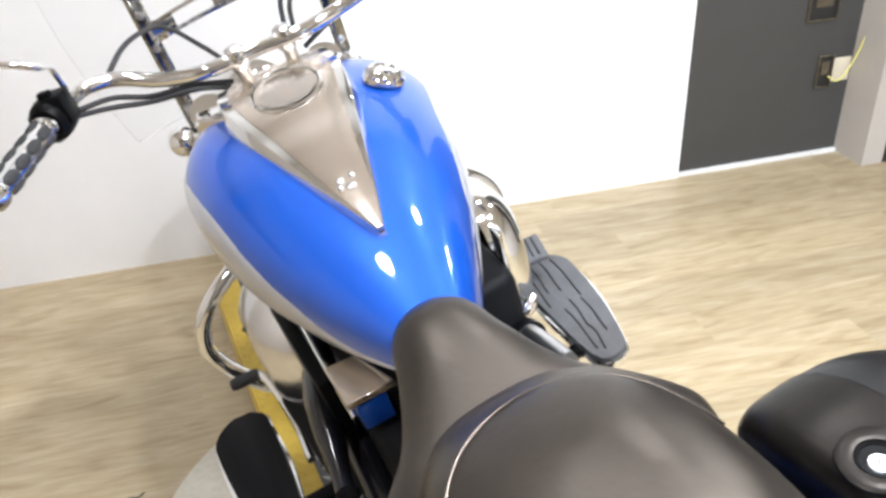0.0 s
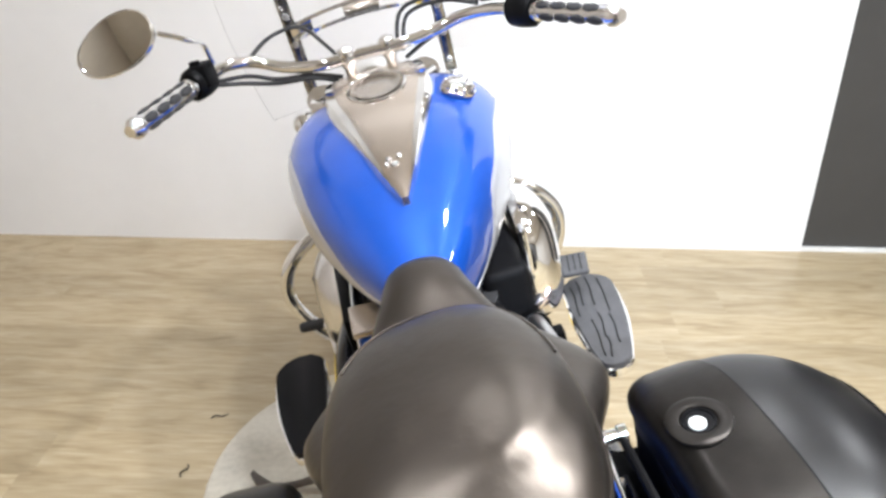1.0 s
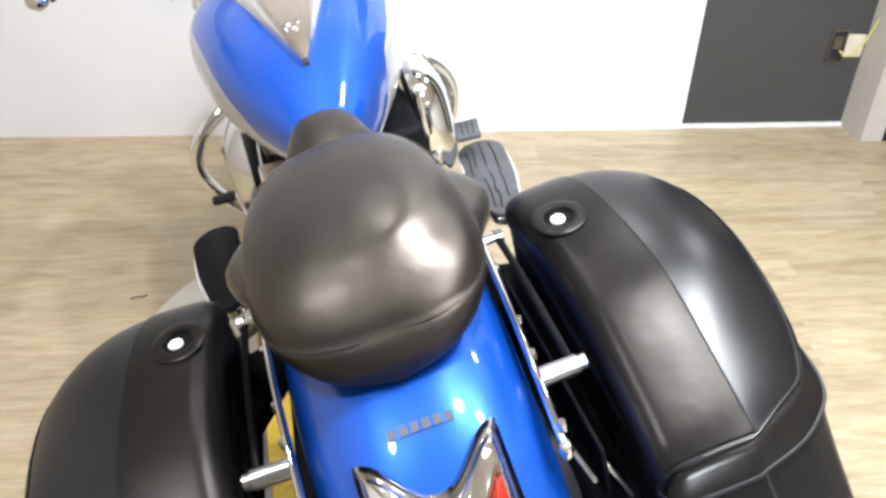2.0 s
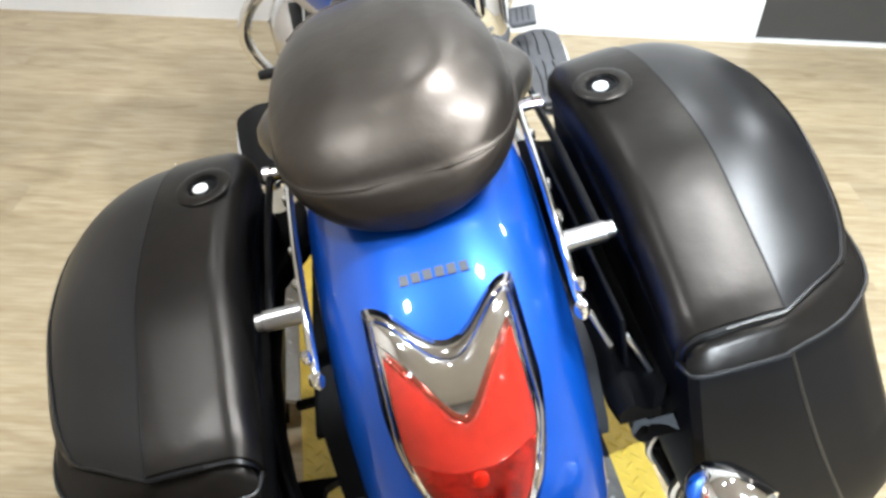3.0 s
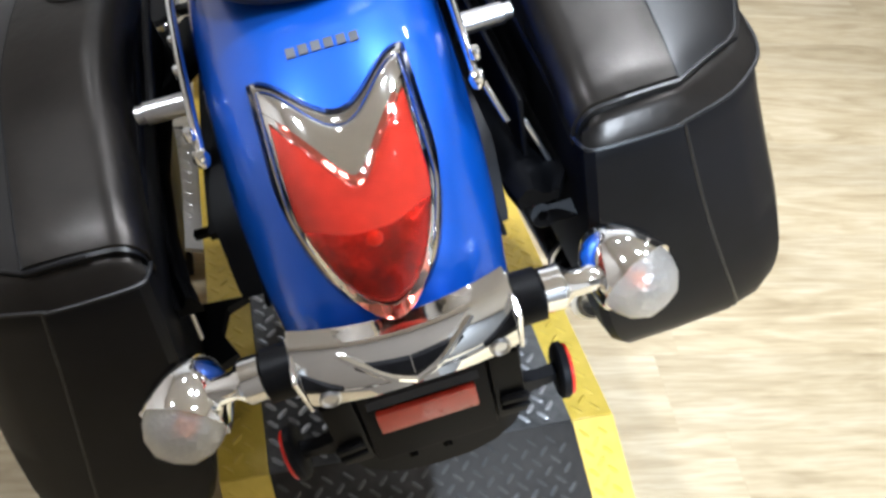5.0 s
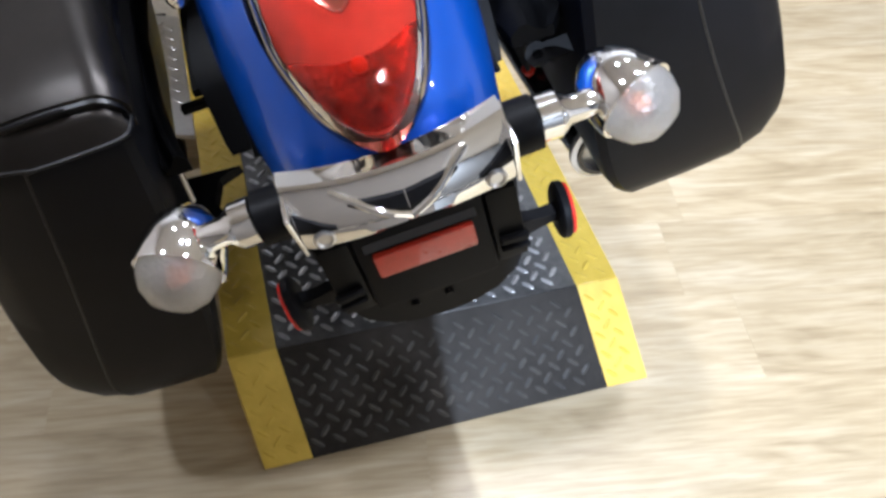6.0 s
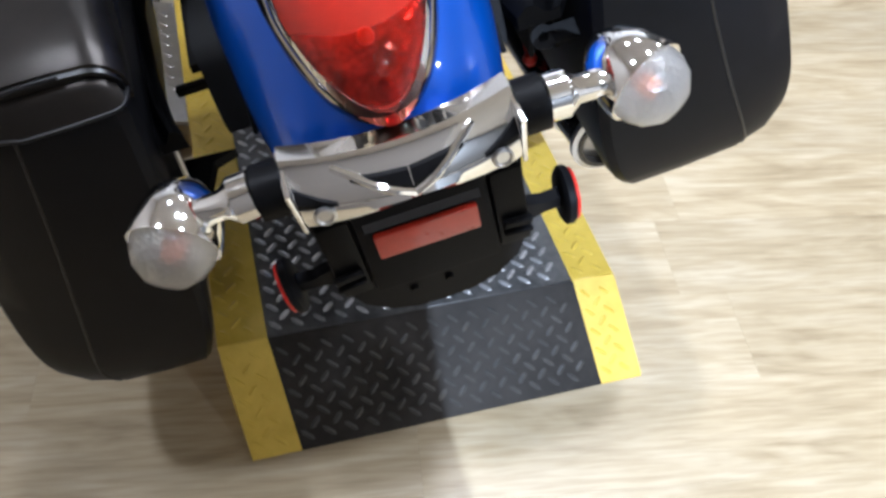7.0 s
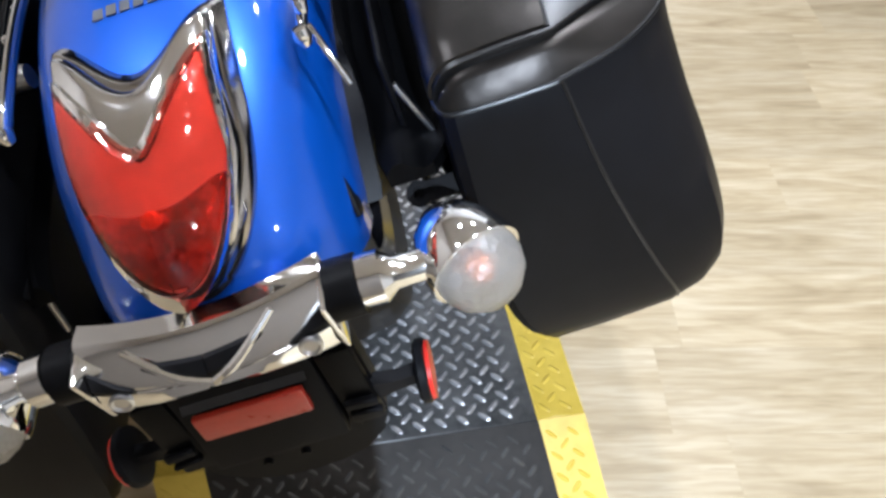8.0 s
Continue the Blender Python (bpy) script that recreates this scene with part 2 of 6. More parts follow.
def loft(bm, rings, closed=True, caps=True):
    vs = [[bm.verts.new(p) for p in r] for r in rings]
    n = len(vs[0])
    for a, b in zip(vs, vs[1:]):
        for i in range(n if closed else n - 1):
            j = (i + 1) % n
            bm.faces.new((a[i], a[j], b[j], b[i]))
    if caps and closed:
        bm.faces.new(vs[0])
        bm.faces.new(list(reversed(vs[-1])))
    return bm


def spline(pts, k=6):
    """Points of a smooth line through pts."""
    p = [Vector(q) for q in pts]
    p = [p[0] * 2 - p[1]] + p + [p[-1] * 2 - p[-2]]
    out = []
    for i in range(1, len(p) - 2):
        for j in range(k):
            t = j / k
            a, b, c, d = p[i - 1], p[i], p[i + 1], p[i + 2]
            out.append(0.5 * ((2 * b) + (c - a) * t + (2 * a - 5 * b + 4 * c - d) * t * t + (3 * b - a - 3 * c + d) * t ** 3))
    return out + [p[-2]]


def tube(bm, pts, r, n=10, k=6):
    line = spline(pts, k) if k > 1 else [Vector(q) for q in pts]
    rad = r if callable(r) else (lambda u: r)
    rings, up = [], None
    for i, q in enumerate(line):
        d = (line[min(i + 1, len(line) - 1)] - line[max(i - 1, 0)]).normalized()
        if up is None:
            up = d.orthogonal().normalized()
        up = (up - d * up.dot(d)).normalized()
        side = d.cross(up)
        rr = rad(i / (len(line) - 1))
        rings.append([q + (up * math.cos(2 * math.pi * a / n) + side * math.sin(2 * math.pi * a / n)) * rr for a in range(n)])
    return loft(bm, rings)


def lathe(bm, profile, n=28, m=None, squash=(1, 1)):
    """Turns (radius, height) pairs round z, then moves by m."""
    m = m or Matrix()
    rings = [[m @ Vector((max(r, 1e-4) * math.cos(2 * math.pi * a / n) * squash[0], max(r, 1e-4) * math.sin(2 * math.pi * a / n) * squash[1], h)) for a in range(n)] for r, h in profile]
    return loft(bm, rings)


def block(bm, size, m=None, bevel=0.004, seg=2):
    res = bmesh.ops.create_cube(bm, size=1.0)
    vs = res["verts"]
    for v in vs:
        v.co = Vector((v.co.x * size[0], v.co.y * size[1], v.co.z * size[2]))
    if bevel:
        es = {e for v in vs for e in v.link_edges}
        out = bmesh.ops.bevel(bm, geom=list(es), offset=bevel, segments=seg, affect="EDGES", profile=0.6)
        vs = [v for v in bm.verts if v.is_valid and (v in vs or v in out["verts"])]
    if m is not None:
        for v in set(vs):
            v.co = m @ v.co
    return bm


def slab(bm, outline, z0, z1, m=None, bevel=0.0):
    """A plate with an outline in x, y."""
    m = m or Matrix()
    lo = [bm.verts.new(m @ Vector((x, y, z0))) for x, y in outline]
    hi = [bm.verts.new(m @ Vector((x, y, z1))) for x, y in outline]
    n = len(lo)
    for i in range(n):
        bm.faces.new((lo[i], lo[(i + 1) % n], hi[(i + 1) % n], hi[i]))
    top = bm.faces.new(hi)
    bm.faces.new(list(reversed(lo)))
    if bevel:
        bmesh.ops.bevel(bm, geom=list(top.edges), offset=bevel, segments=3, affect="EDGES", profile=0.5)
    return bm


def rounded(outline, k=4):
    p = [Vector((x, y, 0)) for x, y in outline]
    pts = spline(p + [p[0]], k)[:-1]
    return [(q.x, q.y) for q in pts]


def ease(table, u):
    """Smooth value of a table of rows (u, a, b, ...) at u."""
    table = sorted(table)
    for i in range(len(table) - 1):
        if u <= table[i + 1][0] or i == len(table) - 2:
            break
    t = [r[0] for r in table]
    out = []
    for k in range(1, len(table[0])):
        v = [r[k] for r in table]
        def slope(j):
            a, b = max(j - 1, 0), min(j + 1, len(t) - 1)
            return (v[b] - v[a]) / (t[b] - t[a])
        h = t[i + 1] - t[i]
        s = min(1, max(0, (u - t[i]) / h))
        out.append(v[i] * (2 * s ** 3 - 3 * s * s + 1) + v[i + 1] * (3 * s * s - 2 * s ** 3) + h * slope(i) * (s ** 3 - 2 * s * s + s) + h * slope(i + 1) * (s ** 3 - s * s))
    return out


def steps(a, b, n):
    return [a + (b - a) * i / n for i in range(n + 1)]


def sgn_pow(v, p):
    return math.copysign(abs(v) ** p, v)


def B():
    return bmesh.new()


# ---------------------------------------------------------------- the room
def room_box(name, x0, x1, y0, y1, z0, z1, mat, label, category="wall", bevel=0.0):
    bm = B()
    block(bm, (x1 - x0, y1 - y0, z1 - z0), pose((x0 + x1) / 2, (y0 + y1) / 2, (z0 + z1) / 2), bevel)
    ob = part(name, bm, mat)
    ob.matrix_world = ROOM
    return tagged(ob, label, category, "", "structure")


room_box("wall_north", -3.70, 0.0, 0.0, 0.12, 0, CEIL, WALL, "smooth white painted wall behind the motorcycle")
room_box("wall_grey", 0.0, 0.80, 0.02, 0.12, 0, CEIL, GREYWALL, "dark grey painted wall section with open outlet boxes")
# both side walls are out of view; their beige sets the fill
room_box("wall_west", -3.82, -3.70, -6.4, 0.12, 0, CEIL, STUBWALL, "unseen side wall, beige to set the fill light")
room_box("wall_stub", 0.765, 0.865, -0.16, 0.02, 0, CEIL, STUBWALL, "short beige painted wall return beside the grey wall")
room_box("wall_east", 2.6, 2.72, -6.4, 0.12, 0, CEIL, STUBWALL, "unseen side wall, beige to set the fill light")
room_box("wall_east_return", 0.865, 2.6, -0.16, -0.04, 0, CEIL, DARK, "black covered wall beside the white return")
# unseen rear wall, kept dark so the chrome mirrors something dark
room_box("wall_south", -3.82, 2.72, -6.52, -6.4, 0, CEIL, TAUPE, "unseen rear wall, dark taupe for dark reflections")
# unseen partition, put here to block the rear lamp along one edge
bm = B()
block(bm, (2.84, 0.12, CEIL), pose(-0.045 - 1.42, -2.0, CEIL / 2), 0)
tagged(part("shadow_partition", bm, PARTITION), "unseen taupe partition added to cast the shadow edge on the floor", "wall", "", "structure")
room_box("ceiling", -3.82, 2.72, -6.52, 0.12, CEIL, CEIL + 0.1, CEILING, "pale beige painted ceiling", "ceiling")
room_box("trim", 0.0, 0.765, 0.005, 0.02, 0, 0.016, TRIM, "thin white trim strip at the foot of the grey wall", "trim")

floor = room_box("floor", -3.70, 2.6, -6.4, 0.02, -0.1, -0.004, material("floor_joint", (0.34, 0.275, 0.19), 0.7), "light oak vinyl plank floor with dark grain", "floor")

PW, PL = 0.182, 1.22

# ---------------------------------------------------------------- platform under the motorcycle (world coordinates)
DX0, DX1, DY0, DY1, DZ = -0.396, 0.268, -0.364, 1.92, 0.12
RAMP_Y, STRIP = -0.505, 0.076


def lugs(x0, x1, l0, l1, at, step=0.0245):
    """Raised tread: short lens-shaped bars, turned in alternate directions. at(x, l) gives the place, l runs along the plate."""
    verts, faces = [], []
    q = step / math.sqrt(2)
    for j in range(int((l1 - l0) / q)):
        for i in range(int((x1 - x0) / q)):
            if (i + j) % 2:
                continue
            cx, cl = x0 + q * (i + 0.5), l0 + q * (j + 0.5)
            a = radians(45 if i % 2 else -45)
            ca, sa = math.cos(a), math.sin(a)
            base = len(verts)
            for u, v, h in ((-0.0130, 0, 0), (-0.007, 0.0042, 0), (0.007, 0.0042, 0), (0.0130, 0, 0), (0.007, -0.0042, 0), (-0.007, -0.0042, 0), (-0.007, 0, 0.0021), (0.007, 0, 0.0021)):
                verts.append(at(cx + u * ca - v * sa, cl + u * sa + v * ca, h + 0.0003))
            for f in ((0, 1, 6), (1, 2, 7, 6), (2, 3, 7), (3, 4, 7), (4, 5, 6, 7), (5, 0, 6)):
                faces.append([base + k for k in f])
    return verts, faces


def lug_part(name, x0, x1, l0, l1, at, mat, parent):
    me = bpy.data.meshes.new(name)
    me.from_pydata(*(lambda vf: (vf[0], [], vf[1]))(lugs(x0, x1, l0, l1, at)))
    me.materials.append(mat)
    ob = new(name, me)
    ob.parent = parent
    return tagged(ob, kind="stuff")


def build_platform():
    top = thing("display_platform", Matrix(), "black tread-plate display platform with yellow edges and a short ramp", "platform")
    flat = lambda x, l, h: (x, l, DZ + h)
    rl = math.hypot(DY0 - RAMP_Y, DZ)
    def slope(x, l, h):
        s = l / rl
        return (x, RAMP_Y + (DY0 - RAMP_Y) * s - h * DZ / rl, 0.004 + (DZ - 0.004) * s + h * (DY0 - RAMP_Y) / rl)
    xs = (DX0, DX0 + STRIP, DX1 - STRIP, DX1)
    for k, (nm, mat) in enumerate((("edge_strip", TREADYELLOW), ("deck", TREADBLACK), ("edge_strip", TREADYELLOW))):
        a, b = xs[k], xs[k + 1]
        bm = B()
        block(bm, (b - a, DY1 - DY0, DZ - 0.02), pose((a + b) / 2, (DY0 + DY1) / 2, (DZ + 0.02) / 2), 0.0015, 1)
        part(nm, bm, DECKWORN if nm == "deck" else mat, top, "worn yellow painted strip" if mat is TREADYELLOW else "")
        lug_part("tread", a + 0.006, b - 0.006, DY0 + 0.01, DY1 - 0.01, flat, WORNTREAD if nm == "deck" else mat, top)
        bm = B()
        slab(bm, [(RAMP_Y, 0.0), (DY0 - 0.0015, 0.0), (DY0 - 0.0015, DZ), (RAMP_Y, 0.004)], a, b, Matrix(((0, 0, 1, 0), (1, 0, 0, 0), (0, 1, 0, 0), (0, 0, 0, 1))))
        part("ramp_" + nm.replace("deck", "plate"), bm, mat, top)
        lug_part("ramp_tread", a + 0.006, b - 0.006, 0.012, rl - 0.004, slope, RAMPLUG if nm == "deck" else mat, top)
    # aluminium side wing
    bm = B()
    slab(bm, [(-0.515, 0.58), (-0.3975, 0.54), (-0.3975, 0.150), (-0.43, 0.160), (-0.48, 0.195), (-0.51, 0.3)], DZ - 0.012, DZ - 0.002)
    part("side_wing", bm, ALU, top, "bare aluminium tread plate")
    lug_part("wing_tread", -0.500, -0.402, 0.250, 0.54, lambda x, l, h: (x, l, DZ - 0.002 + h), ALU, top)
    for yy in (0.2, 0.55):
        bm = B()
        block(bm, (0.05, 0.05, DZ - 0.032), pose(-0.45, yy, (DZ - 0.012 + 0.022) / 2), 0.002, 1)
        part("wing_foot", bm, PLASTIC, top)
    # the ramp is hooked on a little askew
    askew = Matrix(((1, -0.17, 0, 0.17 * DY0), (0, 1, 0, 0), (0, 0, 1, 0), (0, 0, 0, 1)))
    for ob in top.children:
        if ob.name.startswith("ramp"):
            ob.data.transform(askew)


def build_disc():
    bm = B()
    lathe(bm, [(0.001, 0), (0.53, 0), (0.535, 0.004), (0.535, 0.016), (0.53, 0.02), (0.001, 0.02)], 72)
    ob = part("turntable_disc", bm, DISC)
    ob.matrix_world = pose(-0.2, 0.855, 0)
    tagged(ob, "round cream painted turntable disc under the platform, lightly scuffed", "turntable")


build_disc()
build_platform()

# ---------------------------------------------------------------- the motorcycle
bike = thing("motorcycle", BIKE, "blue cruiser motorcycle with black leather saddlebags leaning on its side stand", "motorcycle")

TANK = [  # y, half width, top, widest height, bottom
    (0.345, 0.030, 0.742, 0.715, 0.675), (0.38, 0.054, 0.760, 0.720, 0.65), (0.45, 0.092, 0.785, 0.724, 0.628), (0.55, 0.138, 0.818, 0.732, 0.612), (0.68, 0.189, 0.852, 0.742, 0.61),
    (0.82, 0.228, 0.882, 0.755, 0.61), (0.95, 0.247, 0.897, 0.770, 0.62), (1.05, 0.230, 0.895, 0.782, 0.64), (1.11, 0.180, 0.875, 0.780, 0.665), (1.14, 0.110, 0.845, 0.778, 0.70)]


def tank_bottom(y, zb, side):
    """The underside rises towards the rear on the left, over the polished cover."""
    return zb + (0.042 * min(1.0, max(0.0, (0.76 - y) / 0.16)) if side < 0 else 0.0)


def tank_shift(y):
    """The broad front of the tank sits a little to the right."""
    return 0.016 * min(1.0, max(0.0, (y - 0.55) / 0.38))


def tank_ring(y, n=48, grow=0.0, a0=0.0, a1=2 * math.pi):
    w, zt, zw, zb = ease(TANK, y)
    out = []
    for i in range(n):
        a = a0 + (a1 - a0) * i / n
        ca, sa = math.cos(a), math.sin(a)
        up = (zt - zw) * abs(sa) ** 0.95 if sa >= 0 else -(zw - tank_bottom(y, zb, ca)) * abs(sa) ** 0.75
        out.append(((w + grow) * sgn_pow(ca, 0.72) + tank_shift(y), y, zw + up * (1 + grow * 4)))
    return out


def tank_z(x, y):
    w, zt, zw, zb = ease(TANK, y)
    c = min(1, abs(x - tank_shift(y)) / w) ** (1 / 0.72)
    return zw + (zt - zw) * math.sqrt(max(0, 1 - c * c)) ** 0.95


def build_tank():
    bm = B()
    loft(bm, [tank_ring(y) for y in steps(0.345, 1.14, 40)])
    tank = part("fuel_tank", bm, BLUE, bike, "metallic blue painted fuel tank", 60)
    # silver flanks with a thin chrome edge
    for s in (1, -1):
        rings = []
        for y in steps(0.40, 1.12, 30):
            edge = [(0.40, -12), (0.50, -2), (0.56, 10), (0.60, 15), (0.67, 22), (0.75, 28), (0.83, 30), (0.90, 29), (0.97, 26), (1.05, 18), (1.12, -10)]
            if s > 0:
                edge = [(0.40, -40), (0.52, -25), (0.57, -5), (0.61, 17), (0.66, 22), (0.73, 27), (0.81, 31), (0.88, 29), (0.94, 26), (1.0, 19), (1.06, 0), (1.12, -20)]
            hi = radians(ease(edge, y)[0])
            lo = radians(-62)
            pts = []
            for k in range(13):
                a = lo + (hi - lo) * k / 12
                w, zt, zw, zb = ease(TANK, y)
                ca, sa = math.cos(a), math.sin(a)
                up = (zt - zw) * abs(sa) ** 0.95 if sa >= 0 else -(zw - tank_bottom(y, zb, s)) * abs(sa) ** 0.75
                g = 0.003 * (1 if 0 < k < 12 else -0.6)
                pts.append((s * (w * sgn_pow(ca, 0.72) + g) + tank_shift(y), y, zw + up))
            back = [(x - s * 0.012, yy, z) for x, yy, z in reversed(pts)]
            rings.append(pts + back)
        bm = B()
        loft(bm, rings)
        part("tank_flank", bm, SILVER, tank, "silver painted tank flank", 60)
        bm = B()
        tube(bm, [(s * (ease(TANK, y)[0] * math.cos(radians(62)) ** 0.72 + 0.006) + tank_shift(y), y, ease(TANK, y)[2] - (ease(TANK, y)[2] - tank_bottom(y, ease(TANK, y)[3], s)) * math.sin(radians(62)) ** 0.75) for y in steps(0.40, 1.10, 14)], 0.005, 8, 2)
        part("tank_seam", bm, CHROME, tank, "chrome lower seam")
    # filler cap
    bm = B()
    at = pose(0.171, 0.90, tank_z(0.171, 0.90) + 0.002, 6, 22, 0)
    lathe(bm, [(0.001, 0), (0.038, 0), (0.038, 0.005), (0.034, 0.009), (0.030, 0.018), (0.027, 0.022), (0.019, 0.024), (0.017, 0.021), (0.001, 0.021)], 32, at)
    cap = part("filler_cap", bm, CHROME, tank, "round chrome filler cap")
    bm = B()
    for k in range(10):
        block(bm, (0.007, 0.010, 0.012), at @ pose(0, 0, 0, 0, 0, 36 * k) @ pose(0.032, 0, 0.012), 0.003, 1)
    part("cap_rib", bm, CHROME, tank)


CONSOLE_W = [(0.539, 0.006), (0.62, 0.0335), (0.72, 0.062), (0.82, 0.090), (0.90, 0.111), (0.96, 0.120), (1.01, 0.116), (1.05, 0.100), (1.075, 0.075)]


def build_console():
    rows_t, rows_p = [], []
    y0, y1 = 0.539, 1.075
    for y in steps(y0, y1, 30):
        u = (y - y0) / (y1 - y0)
        hw = ease(CONSOLE_W, y)[0]
        e = min(0.026, hw * 0.27)
        drop = 0.05 * max(0, (u - 0.90) / 0.10) ** 2 - 0.10 * max(0, y - 0.82)
        zc = min(tank_z(hw, y), tank_z(-hw, y))
        zi = tank_z(0, y) + 0.004
        top = [(-hw - 0.003, y, zc - 0.012), (-hw, y, zc + 0.005), (-hw + e * 0.35, y, zi + 0.010 - drop), (-hw + e, y, zi + 0.010 - drop), (-hw + e + 0.003, y, zi + 0.004 - drop)]
        rows_t.append(top + [(-x, yy, z) for x, yy, z in reversed(top)] + [(0, y, zi - 0.03 - drop)])
        hp = max(hw - e, 0.001)
        crown = [(hp * k / 6, y, zi + 0.0125 + 0.004 * (1 - (k / 6) ** 2) * min(1, hp / 0.05) - drop) for k in range(-6, 7)]
        rows_p.append(crown + [(hp, y, zi + 0.002 - drop), (-hp, y, zi + 0.002 - drop)])
    bm = B()
    loft(bm, rows_t)
    con = part("console", bm, CHROME, bike, "chrome tank console trim tapering to a point", 25)
    con.location.x = 0.009
    bm = B()
    loft(bm, rows_p)
    part("console_plate", bm, CONSOLE, con, "polished console plate", 40)
    at = pose(0, 0.926, tank_z(0, 0.926) + 0.030, 11, 0, 0)
    bm = B()
    lathe(bm, [(0.055, -0.02), (0.066, -0.02), (0.067, -0.002), (0.065, 0.003), (0.061, 0.004), (0.0585, 0.001), (0.057, -0.004)], 48, at, (1, 1.04))
    part("speedometer_ring", bm, CHROME, con, "chrome speedometer bezel")
    bm = B()
    lathe(bm, [(0.001, -0.006), (0.0572, -0.006), (0.0572, -0.003), (0.001, -0.003)], 40, at, (1, 1.04))
    dial = part("speedometer_dial", bm, DIAL, con, "speedometer dial behind glass, paled for glare")
    bm = B()
    lathe(bm, [(0.0572, 0.0010), (0.050, 0.0045), (0.035, 0.0075), (0.018, 0.009), (0.001, 0.0095), (0.001, 0.0065), (0.018, 0.006), (0.035, 0.0045), (0.050, 0.0015)], 40, at, (1, 1.04))
    part("speedometer_glass", bm, SCREEN, con)
    bm = B()
    for k in range(-6, 7):
        a = radians(90 + k * 20)
        block(bm, (0.0016, 0.008, 0.0006), at @ pose(0.047 * math.cos(a), 0.049 * math.sin(a), -0.0026, 0, 0, math.degrees(a) - 90), 0)
    block(bm, (0.002, 0.04, 0.001), at @ pose(-0.012, 0.012, -0.0022, 0, 0, 40), 0)
    part("dial_marks", bm, PLASTIC, con)
    # small emblem on the plate, a plain shape
    bm = B()
    zz = tank_z(0, 0.62) + 0.022
    for dx, dy, w, h in ((-0.010, 0.010, 0.014, 0.014), (0.010, 0.013, 0.012, 0.012), (0.000, -0.008, 0.018, 0.014), (-0.016, -0.004, 0.009, 0.009)):
        lathe(bm, [(0.001, -0.003), (w / 2, -0.003), (w * 0.46, 0.001), (w * 0.25, 0.0028), (0.001, 0.003)], 12, pose(dx - 0.002, 0.640 + dy, zz - 0.002 + 0.26 * (dy + 0.02), 14, 0, 0), (1, h / w))
    part("emblem", bm, SATIN, con, "small plain silver emblem")


CONSOLE = material("polished_plate", (0.86, 0.775, 0.69), 0.22, 1.0, 0, 0.04, 6, rough_vary=0.04)
# dial colour lifted to carry the glare lying on its glass
DIAL = material("speedometer_face", (0.80, 0.75, 0.70), 0.35, 0.3, 0, 0.05, 30)
build_tank()
build_console()

BAR = {-1: [(0, 1.03, 0.975), (-0.09, 1.03, 0.975), (-0.17, 1.065, 0.982), (-0.24, 1.09, 1.008), (-0.295, 1.065, 1.022), (-0.345, 0.99, 1.022), (-0.445, 0.738, 1.02)],
       1: [(0, 1.03, 0.975), (0.09, 1.02, 0.975), (0.17, 1.03, 0.982), (0.24, 1.015, 0.998), (0.30, 0.972, 1.0), (0.35, 0.895, 0.997), (0.471, 0.675, 0.993)]}


def along(a, b, u):
    return Vector(a) + (Vector(b) - Vector(a)) * u


def aim(at, d, up=(0, 0, 1)):
    """A pose whose z axis lies along d."""
    z = Vector(d).normalized()
    x = Vector(up).cross(z).normalized()
    y = z.cross(x)
    return Matrix.Translation(at) @ Matrix((x, y, z)).transposed().to_4x4()


